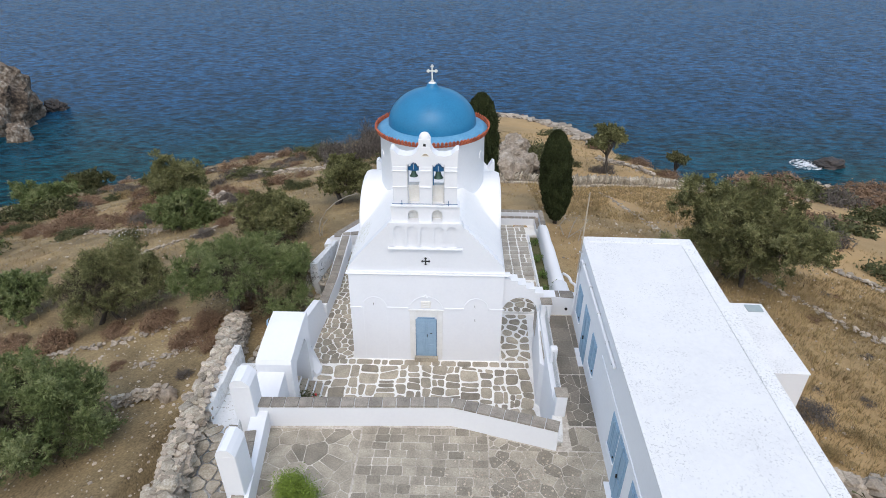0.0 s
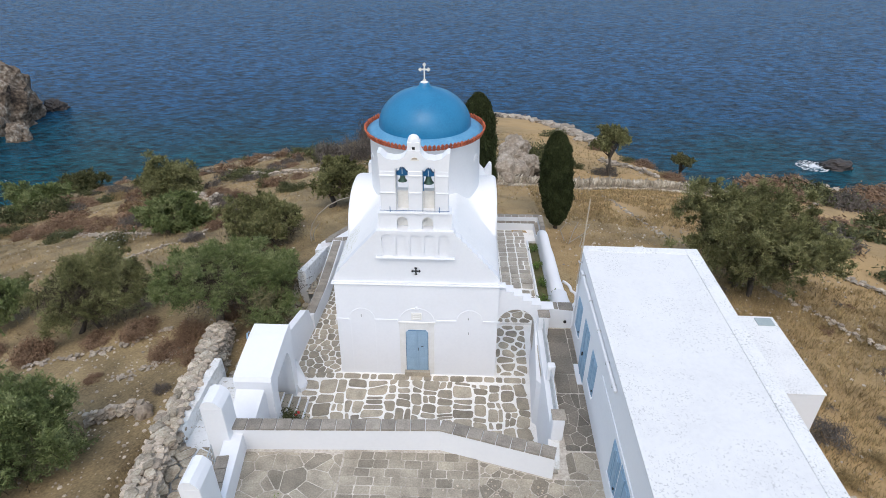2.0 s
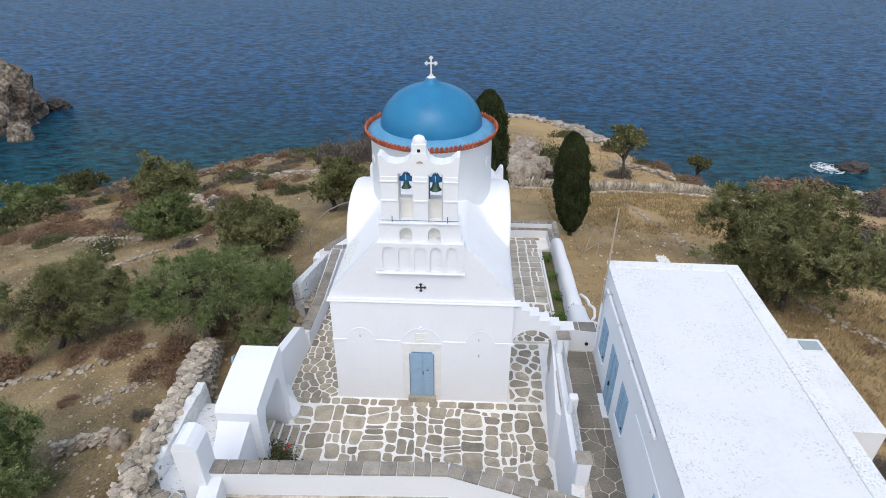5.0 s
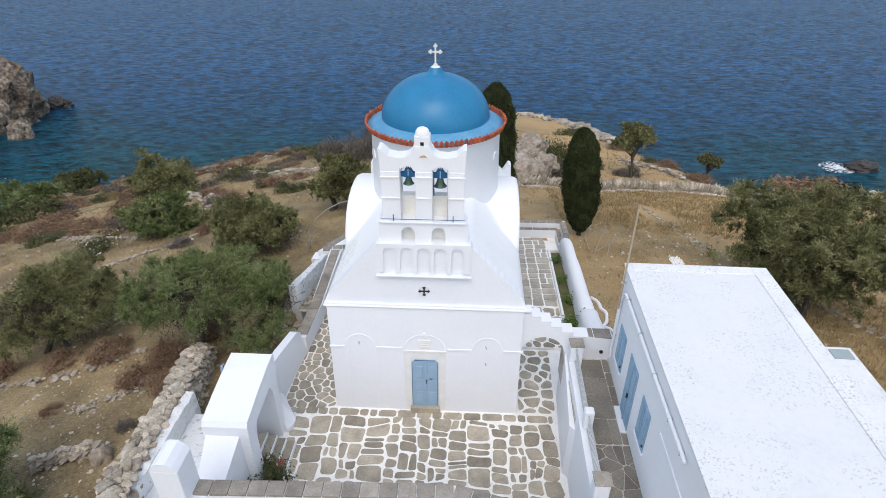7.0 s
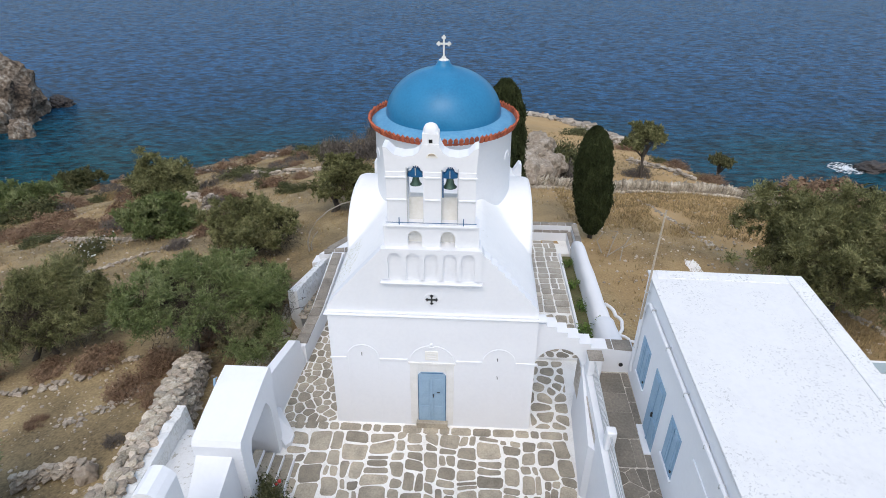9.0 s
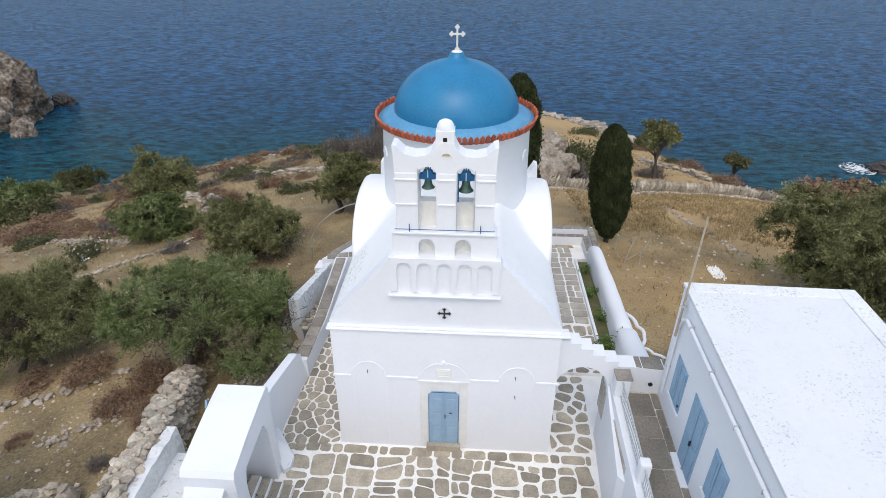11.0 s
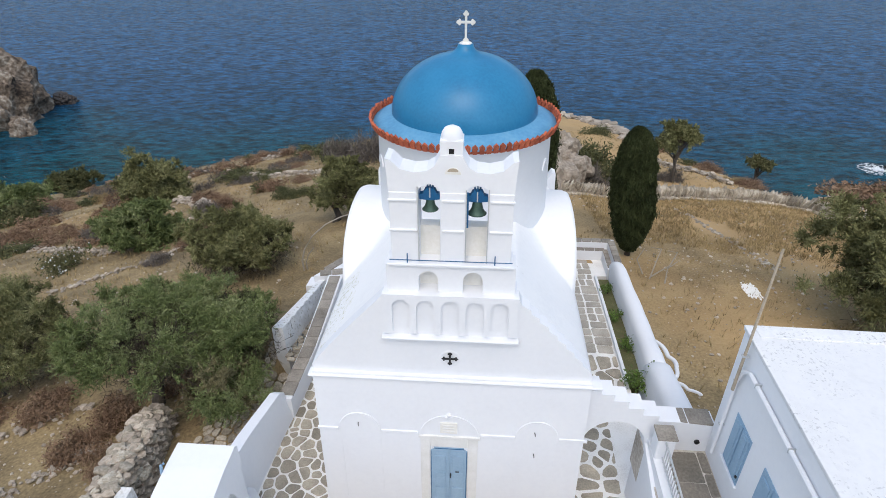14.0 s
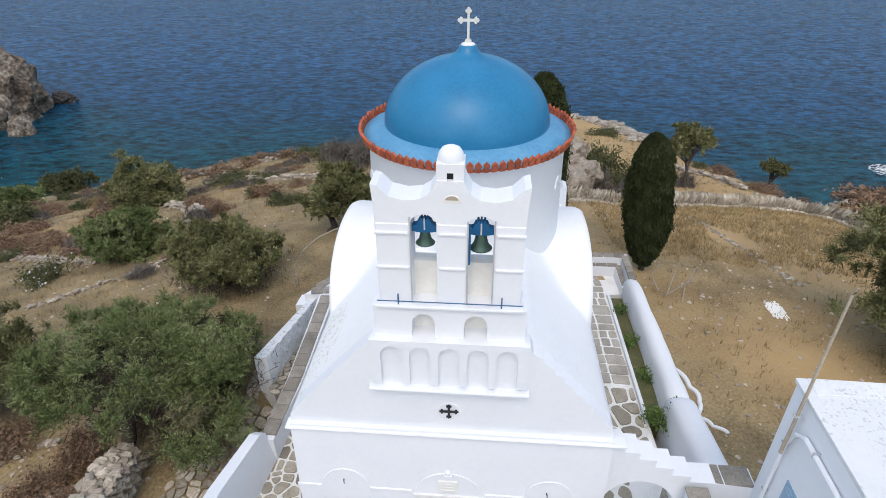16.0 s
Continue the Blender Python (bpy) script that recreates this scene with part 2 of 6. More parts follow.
def sea_material():
    m = bpy.data.materials.new("sea_water")
    m.use_nodes = True
    n, l = m.node_tree.nodes, m.node_tree.links
    b = n["Principled BSDF"]
    geo = n.new("ShaderNodeNewGeometry")
    stretch = n.new("ShaderNodeMapping")
    stretch.inputs["Scale"].default_value = (.5, 1.0, 1.0)
    stretch.inputs["Rotation"].default_value = (0, 0, radians(9))
    l.new(geo.outputs["Position"], stretch.inputs["Vector"])
    heights = []
    for s, d in ((.05, 3), (.78, 5), (2.1, 5)):
        t = n.new("ShaderNodeTexNoise")
        t.inputs["Scale"].default_value, t.inputs["Detail"].default_value = s, d
        t.inputs["Roughness"].default_value = .6
        l.new(stretch.outputs[0], t.inputs["Vector"])
        heights.append(t)
    prev = None
    for t, k, dist in zip(heights, (.4, .8, .8), (3.0, 1.5, .55)):
        bp = n.new("ShaderNodeBump")
        bp.inputs["Strength"].default_value, bp.inputs["Distance"].default_value = k, dist
        l.new(t.outputs["Fac"], bp.inputs["Height"])
        if prev:
            l.new(prev.outputs[0], bp.inputs["Normal"])
        prev = bp
    l.new(prev.outputs[0], b.inputs["Normal"])
    # deep blue offshore, teal over the shallows that follow the coast
    sep = n.new("ShaderNodeSeparateXYZ")
    l.new(geo.outputs["Position"], sep.inputs[0])
    wob = n.new("ShaderNodeTexNoise")
    wob.inputs["Scale"].default_value = .03
    l.new(geo.outputs["Position"], wob.inputs["Vector"])
    add = n.new("ShaderNodeMath")
    add.operation = "MULTIPLY_ADD"
    add.inputs[1].default_value = 50
    l.new(wob.outputs["Fac"], add.inputs[0])
    l.new(sep.outputs["Y"], add.inputs[2])
    rng = n.new("ShaderNodeMapRange")
    rng.inputs["From Min"].default_value, rng.inputs["From Max"].default_value = 116, 200
    l.new(add.outputs[0], rng.inputs["Value"])
    ramp = n.new("ShaderNodeValToRGB")
    el = ramp.color_ramp.elements
    el.new(.5)
    for e, p, c in zip(el, (0, .45, 1), ((.004, .054, .074), (.008, .056, .130), (.014, .070, .166))):
        e.position, e.color = p, (*c, 1)
    l.new(rng.outputs[0], ramp.inputs[0])
    # wave noise also scales the colour: lit and shaded wave faces painted in
    wave_shading = n.new("ShaderNodeMix")
    wave_shading.data_type, wave_shading.blend_type = "RGBA", "MULTIPLY"
    wave_shading.inputs[0].default_value = .92
    l.new(ramp.outputs[0], wave_shading.inputs[6])
    wave_gain = n.new("ShaderNodeMapRange")
    wave_gain.inputs["From Min"].default_value, wave_gain.inputs["From Max"].default_value = .36, .64
    wave_gain.inputs["To Min"].default_value, wave_gain.inputs["To Max"].default_value = .28, 1.8
    l.new(heights[1].outputs["Fac"], wave_gain.inputs["Value"])
    l.new(wave_gain.outputs[0], wave_shading.inputs[7])
    l.new(wave_shading.outputs[2], b.inputs["Base Color"])
    b.inputs["Roughness"].default_value, b.inputs["IOR"].default_value = .18, 1.33
    b.inputs["Specular IOR Level"].default_value = .27
    return m


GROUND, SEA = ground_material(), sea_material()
FOAM = surf("sea_foam", [(.55, .6, .62), (.8, .82, .83)], 1.5, 8, .8, .3)


# ---------------------------------------------------------------- helpers for building
def thing(name, label, category, at=(0, 0, 0), group="", kind=""):
    ob = new(name)
    ob.location = at
    ob.empty_display_size = 0.3
    return tagged(ob, label, category, group, kind)


def part(name, bm, material, parent=None, label="", smooth=False):
    """Links a bmesh as one mesh object, under a thing or part if one is given."""
    me = bpy.data.meshes.new(name)
    bmesh.ops.recalc_face_normals(bm, faces=bm.faces)
    bm.to_mesh(me)
    bm.free()
    return put(name, me, material, parent, label, smooth)


def put(name, me, material, parent=None, label="", smooth=False):
    if material and not me.materials:
        me.materials.append(material)
    if smooth:
        me.shade_smooth()
    ob = new(name, me)
    ob.parent = parent
    if label:
        ob["label"] = label
    return ob


def raw(name, verts, faces, smooth=False):
    me = bpy.data.meshes.new(name)
    me.from_pydata(verts, [], faces)
    if smooth:
        me.shade_smooth()
    return me


def soften(bm, width, segments=2):
    if width:
        bmesh.ops.bevel(bm, geom=[e for e in bm.edges if e.calc_face_angle(0) > .35], offset=width, segments=segments, affect="EDGES", profile=.5, clamp_overlap=True)
    return bm


def block(x0, x1, y0, y1, z0, z1, bevel=0.0, bm=None):
    b = bmesh.new()
    bmesh.ops.create_cube(b, size=1)
    for v in b.verts:
        v.co = Vector((x0 + (v.co.x + .5) * (x1 - x0), y0 + (v.co.y + .5) * (y1 - y0), z0 + (v.co.z + .5) * (z1 - z0)))
    soften(b, bevel)
    return b


def slab_of(points, z0, z1, bevel=0.0):
    """A flat polygon in plan, from z0 up to z1; either may be a function of x and y."""
    f0 = z0 if callable(z0) else (lambda x, y: z0)
    f1 = z1 if callable(z1) else (lambda x, y: z1)
    bm = bmesh.new()
    lo = [bm.verts.new((x, y, f0(x, y))) for x, y in points]
    hi = [bm.verts.new((x, y, f1(x, y))) for x, y in points]
    bm.faces.new(hi)
    bm.faces.new(lo[::-1])
    for i in range(len(points)):
        j = (i + 1) % len(points)
        bm.faces.new((lo[i], lo[j], hi[j], hi[i]))
    return soften(bm, bevel)


def profile(points, y0, y1, bevel=0.0, axis="y"):
    """An outline in x and z (or y and z), pushed through from y0 to y1 (or along x)."""
    bm = bmesh.new()
    at = (lambda a, b, c: (a, c, b)) if axis == "y" else (lambda a, b, c: (c, a, b))
    a = [bm.verts.new(at(p, q, y0)) for p, q in points]
    b = [bm.verts.new(at(p, q, y1)) for p, q in points]
    bm.faces.new(a)
    bm.faces.new(b[::-1])
    for i in range(len(points)):
        j = (i + 1) % len(points)
        bm.faces.new((a[j], a[i], b[i], b[j]))
    return soften(bm, bevel)


def arc(cx, cz, r, a0, a1, n=12, rz=None):
    rz = r if rz is None else rz
    return [(cx + r * math.cos(radians(a0 + (a1 - a0) * i / n)), cz + rz * math.sin(radians(a0 + (a1 - a0) * i / n))) for i in range(n + 1)]


def turned(points, segments=48, at=(0, 0, 0)):
    """A solid turned about the upright axis, from (radius, height) pairs."""
    bm = bmesh.new()
    rings = []
    for r, z in points:
        if r < 1e-4:
            rings.append([bm.verts.new((at[0], at[1], at[2] + z))])
        else:
            rings.append([bm.verts.new((at[0] + r * math.cos(2 * math.pi * i / segments), at[1] + r * math.sin(2 * math.pi * i / segments), at[2] + z)) for i in range(segments)])
    for a, b in zip(rings, rings[1:]):
        for i in range(segments):
            j = (i + 1) % segments
            if len(a) == 1 and len(b) == 1:
                continue
            if len(a) == 1:
                bm.faces.new((a[0], b[j], b[i]))
            elif len(b) == 1:
                bm.faces.new((a[i], a[j], b[0]))
            else:
                bm.faces.new((a[i], a[j], b[j], b[i]))
    return bm


def tube(points, r0, r1=None, segments=7):
    """A tapering round bar along a line of points."""
    r1 = r0 if r1 is None else r1
    bm = bmesh.new()
    pts = [Vector(p) for p in points]
    rings = []
    for i, p in enumerate(pts):
        d = (pts[min(i + 1, len(pts) - 1)] - pts[max(i - 1, 0)]).normalized()
        u = d.cross(Vector((0.3, 0.2, 1) if abs(d.z) < .9 else (1, 0, 0))).normalized()
        w = d.cross(u)
        r = r0 + (r1 - r0) * i / (len(pts) - 1)
        rings.append([bm.verts.new(p + r * (math.cos(2 * math.pi * k / segments) * u + math.sin(2 * math.pi * k / segments) * w)) for k in range(segments)])
    for a, b in zip(rings, rings[1:]):
        for k in range(segments):
            bm.faces.new((a[k], a[(k + 1) % segments], b[(k + 1) % segments], b[k]))
    bm.faces.new(rings[0][::-1])
    bm.faces.new(rings[-1])
    return bm


def join(*bms):
    """Several bmeshes as one."""
    out = bmesh.new()
    for b in bms:
        me = bpy.data.meshes.new("t")
        b.to_mesh(me)
        b.free()
        out.from_mesh(me)
        bpy.data.meshes.remove(me)
    return out


def soft_max(v, w):
    return 0.5 * (v + math.sqrt(v * v + w * w))


COAST = [(-140, 20), (-90, 42), (-60, 57), (-40, 58), (-27, 60), (-17, 54), (-8, 66), (4, 88), (12, 86), (18, 77), (20, 60), (21.5, 48), (23.5, 37), (25.5, 31), (28, 32), (30, 38), (36, 46), (46, 50), (70, 56), (200, 75)]


def coast(x):
    for (xa, ya), (xb, yb) in zip(COAST, COAST[1:]):
        if x <= xb:
            return ya + (yb - ya) * max(0, (x - xa) / (xb - xa))
    return COAST[-1][1]


def land(x, y):
    """Height of the natural ground."""
    z = -0.22 * soft_max(y - 12, 6) - 0.2 * soft_max(-x - 8, 3) - 0.09 * soft_max(x - 6, 3) + 0.2 * soft_max(-y, 4)
    z -= 0.05 * soft_max(x - 26, 5)
    z += .95 * math.exp(-((x + 6.5) / 1.3) ** 2 - ((y - 6.2) / 2.6) ** 2)
    d = y - coast(x)
    if d > -6:
        z -= 0.9 * soft_max(d + 2.5 * noise.noise((x * .12, y * .12, 3)), 2.5)
    return max(z, -36.0)


def relief(x, y):
    return .22 * noise.noise((x * .35, y * .35, 0)) + .07 * noise.noise((x * 1.3, y * 1.3, 5))


def ground_at(x, y):
    return land(x, y) + relief(x, y)


# ---------------------------------------------------------------- ground and water
def build_ground():
    xs = np.concatenate([np.linspace(-700, -100, 13)[:-1], np.linspace(-100, -34, 45)[:-1], np.linspace(-34, 30, 200)[:-1], np.linspace(30, 110, 56)[:-1], np.linspace(110, 700, 13)])
    ys = np.concatenate([np.linspace(-400, -30, 13)[:-1], np.linspace(-30, 45, 230)[:-1], np.linspace(45, 130, 90)])
    verts, faces = [], []
    for y in ys:
        for x in xs:
            z = ground_at(x, y)
            if -5.2 < x < 6.3 and -6.5 < y < 14.2:
                z = min(z, -1.1)
            if -5.95 < x <= -5.2 and 3.4 < y < 10.6:
                z = min(z, -.6 - .3 * max(0, y - 6))
            if -9.0 < x <= -5.2 and -9 < y < 1:
                z = min(z, -.3)
            verts.append((x, y, z))
    w = len(xs)
    for j in range(len(ys) - 1):
        for i in range(w - 1):
            faces.append((j * w + i, j * w + i + 1, (j + 1) * w + i + 1, (j + 1) * w + i))
    ob = put("ground", raw("ground", verts, faces, True), GROUND)
    tagged(ob, "dry brown hillside with straw and pebbles", "ground", kind="structure")
    bm = bmesh.new()
    bmesh.ops.create_grid(bm, x_segments=2, y_segments=2, size=1)
    for v in bm.verts:
        v.co = Vector((v.co.x * 6000, 2800 + v.co.y * 3200, -30))
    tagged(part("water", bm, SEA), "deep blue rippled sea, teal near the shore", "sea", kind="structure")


build_ground()


def rocky(name, cx, cy, cz, rx, ry, rz, seed, material, rough=.35, subdivisions=5, freq=1.6):
    bm = bmesh.new()
    bmesh.ops.create_icosphere(bm, subdivisions=subdivisions, radius=1)
    for v in bm.verts:
        p = v.co.copy()
        k = 1 + rough * noise.noise(p * freq + Vector((seed, 0, 0))) + rough * .55 * noise.noise(p * freq * 2.7 + Vector((0, seed, 0))) + rough * .3 * abs(noise.noise(p * freq * 7 + Vector((0, 0, seed))))
        v.co = Vector((cx + rx * p.x * k, cy + ry * p.y * k, cz + rz * p.z * k))
    return part(name, bm, material)


tagged(rocky("sea_crag", -125.5, 113, -33, 24, 18, 23.5, 4, CLIFF, .15, 6, 3.4), "tall pale brown rock standing in the sea", "rock")
tagged(rocky("sea_rock", -104.5, 127, -30.2, 3.2, 2.4, 2.6, 9, DARKROCK, .4, 4), "small dark rock in the sea beside the crag", "rock")
tagged(rocky("boulder_on_crag", -99, 104.5, -29.8, 2.6, 2.4, 3.6, 2, CLIFF, .3, 4), "ochre boulder at the crag's foot", "rock")
tagged(rocky("shore_rock", 78.5, 96, -30, 3.2, 2.0, 1.5, 6, DARKROCK, .4, 4), "dark wet rock awash at the shore", "rock")


def foam_patch(cx, cy, rx, ry, count, seed):
    rnd = random.Random(seed)
    verts, faces = [], []
    for _ in range(count):
        a, d = rnd.uniform(0, 6.283), rnd.random() ** 1.1
        x, y, s = cx + rx * d * math.cos(a), cy + ry * d * math.sin(a), rnd.uniform(.04, .2)
        n0, k = len(verts), rnd.randint(5, 7)
        for i in range(k):
            b, q = 6.283 * i / k, s * rnd.uniform(.5, 1.2)
            verts.append((x + 1.9 * q * math.cos(b), y + .8 * q * math.sin(b), -29.93 + .02 * rnd.random()))
        faces.append(tuple(range(n0, n0 + k)))
    return raw("foam", verts, faces)


tagged(put("foam", foam_patch(74.0, 96.4, 3.4, 3.0, 420, 1), FOAM), "white surf breaking round the shore rock", "foam", kind="stuff")
tagged(put("foam", foam_patch(-90, 82, 4, 1.4, 26, 2), FOAM), "white surf at the cove's edge", "foam", kind="stuff")


# ---------------------------------------------------------------- terrace, court, walls
def terrace_z(x, y):
    return 0.035 * min(y, 0)


COURT = 2.30
PARAPET = [(-5.05, -5.75), (1.15, -5.55), (4.45, -6.45)]


def strip(line, width):
    """The outline of a band along a line, from its left side to its right."""
    left, right = [], []
    for i, (x, y) in enumerate(line):
        a, b = Vector(line[max(i - 1, 0)]), Vector(line[min(i + 1, len(line) - 1)])
        d = (b - a).normalized()
        nrm = Vector((-d.y, d.x)) * (width / 2)
        left.append((x + nrm.x, y + nrm.y))
        right.append((x - nrm.x, y - nrm.y))
    return left + right[::-1]


terrace = tagged(part("pavement_terrace", slab_of([(-4.75, -5.8), (4.7, -6.4), (4.8, .9), (5.9, .9), (5.9, 3.4), (3.0, 3.4), (3.0, .2), (-3.0, .2), (-3.0, 9.5), (-4.9, 9.5), (-5.0, 3.0), (-5.25, .6), (-5.25, -1.0), (-4.75, -1.05)], -1.0, terrace_z), MORTAR), "church terrace of grey stones set in white joints", "pavement", kind="structure")
court = tagged(part("pavement_court", slab_of([(-4.75, -15), (6.1, -15), (6.1, .9), (4.55, .9), (4.6, -6.45), (1.15, -5.6), (-4.9, -5.8)], 1.2, COURT), EARTHJOINT), "upper court and alley of irregular grey flagstones", "pavement", kind="structure")
yard = tagged(part("pavement_yard", slab_of([(3.0, 3.35), (5.5, 3.35), (5.4, 11.5), (6.2, 11.6), (6.2, 13.2), (2.9, 13.2)], -1.6, lambda x, y: .12 - .055 * max(0, y - 4)), MORTAR), "narrow side yard paved with grey slabs", "pavement", kind="structure")
path = tagged(part("pavement_path", slab_of([(-7.6, -9), (-5.0, -9), (-5.0, -5.9), (-5.7, -3.4), (-5.7, -1.3), (-8.0, -1.3)], -1.0, lambda x, y: 2.25 if y < -6.5 else (.75 if y > -2 else 2.25 - 1.5 * (y + 6.5) / 4.5)), PATHWASH), "whitewashed stone path beside the court", "pavement", kind="structure")

# retaining wall with a white parapet between court and terrace
tagged(part("wall_parapet", slab_of(strip(PARAPET, .36), -1, 3.17, .03), WHITE), "white parapet wall of the court", "wall", kind="structure")
tagged(part("wall_court_west", slab_of(strip([(-4.95, -5.9), (-4.55, -9.2), (-4.4, -15)], .5), .8, 2.98, .03), WHITE), "low white wall on the court's edge", "wall", kind="structure")
# wall between alley and terrace
tagged(part("wall_alley", slab_of([(4.52, -5.14), (4.86, -5.14), (4.95, .35), (4.62, .35)], -1, 2.62, .03), WHITE), "white retaining wall beside the alley", "wall", kind="structure")
tagged(part("wall_alley_foot", slab_of([(4.42, -2.3), (4.6, -2.5), (4.7, .3), (4.56, .3)], -1, lambda x, y: 2.0 if y < 0 else 2.5, .05), WHITE), "battered white foot of the alley wall", "wall", kind="structure")


tagged(part("wall_alley_end", slab_of([(4.28, -6.3), (4.66, -6.3), (4.8, -5.2), (4.46, -5.2)], -1, 2.34, .02), WORN), "low end of the alley wall beside the parapet", "wall", kind="structure")


def arch_wall():
    """The arched wall that joins the church to the alley, with stepped top."""
    pts = [(3.05, -.2), (3.12, -.2), (3.12, 2.2)]
    pts += arc(3.85, 2.35, .73, 180, 0, 16, .78)
    pts += [(4.58, 2.2), (4.58, -.2), (6.05, -.2), (6.05, 3.12), (5.2, 3.2), (4.75, 3.2), (4.75, 3.36), (4.38, 3.36), (4.38, 3.56), (4.02, 3.56), (4.02, 3.76), (3.68, 3.76), (3.68, 3.94), (3.38, 3.94), (3.38, 4.05), (3.05, 4.05)]
    wall = part("wall_arch", profile(pts, .32, .8, .025), WHITE)
    tagged(wall, "white wall with an open arch and stepped top", "wall", kind="structure")
    # shallow cup; the dark inside the drain is only its colour
    part("drain", turned([(0, 0), (.06, 0), (.06, .04), (.045, .04), (.045, .01), (0, .01)], 14), HOLE_SHADE, wall, "drain mouth with its shade painted near-black").matrix_world = pose(5.72, .318, 2.62, 90, 0, 0)
    return wall


arch_wall()


def rough_wall():
    """A lumpy whitewashed retaining wall that falls with the slope."""
    bm = bmesh.new()
    rows = []
    for k in range(41):
        y = 4.9 + 5.7 * k / 40
        top = 1.48 - .32 * (y - 5.4)
        row = []
        for j in range(17):
            h = top - (top + 2.4) * (j / 16) ** 1.3
            x = -5.62 - .04 * (y - 6) * .5 + .05 * (1 - j / 16) * -1 + .05 * noise.noise((y * 3.2, h * 3.8, 4)) + .03 * noise.noise((y * 8, h * 9, 6))
            row.append(bm.verts.new((x, y, h + (.03 * noise.noise((y * 5, 0, 1)) if j == 0 else 0))))
        row.insert(0, bm.verts.new((-6.0, y, top - .02)))
        row.insert(0, bm.verts.new((-6.05, y, -2.4)))
        rows.append(row)
    for a, b in zip(rows, rows[1:]):
        for i in range(len(a) - 1):
            bm.faces.new((a[i], a[i + 1], b[i + 1], b[i]))
    bm.faces.new(rows[0][::-1])
    bm.faces.new(rows[-1])
    return bm


def battered(stations):
    """A wall whose inner face flares towards its foot; stations of y, outer x, inner x and top."""
    bm = bmesh.new()
    rows = [[bm.verts.new(p) for p in ((xo - .1, y, -.8), (xo, y, z), (xi - .02, y, z), (xi + .16, y, -.05), (xi + .18, y, -.8))] for y, xo, xi, z in stations]
    for a, b in zip(rows, rows[1:]):
        for i in range(4):
            bm.faces.new((a[i], a[i + 1], b[i + 1], b[i]))
    bm.faces.new(rows[0][::-1])
    bm.faces.new(rows[-1])
    return soften(bm, .04)


def passage_walls():
    a = part("wall_passage", battered([(-.97, -5.62, -5.27, 1.74), (.6, -5.5, -5.18, 1.56), (2.5, -5.32, -5.02, 1.2), (2.75, -5.3, -5.0, 1.0)]), WHITE)
    tagged(a, "white wall beside the church passage", "wall", kind="structure")
    b = part("wall_passage_low", slab_of([(-5.22, 2.7), (-4.82, 2.7), (-4.68, 5.0), (-4.75, 9.3), (-5.3, 9.3), (-5.15, 5.0)], -1, .78, .03), WHITE)
    tagged(b, "low white passage wall under slate coping", "wall", kind="structure")
    c = part("wall_rough", rough_wall(), PATHWASH)
    tagged(c, "rough whitewashed stone wall", "wall", kind="structure")
    d = part("wall_terrace_back", slab_of([(-6.15, 10.0), (-3.2, 10.6), (-3.2, 14.2), (-3.6, 14.2), (-5.85, 10.45)], -2.4, .22, .04), WHITE)
    tagged(d, "white parapet of the back terrace", "wall", kind="structure")
    e = part("wall_corner_post", slab_of([(-6.45, 9.7), (-5.75, 9.85), (-5.85, 10.5), (-6.4, 10.4)], -2.4, -.1, .1), WHITE)
    tagged(e, "stubby white corner post", "wall", kind="structure")


passage_walls()


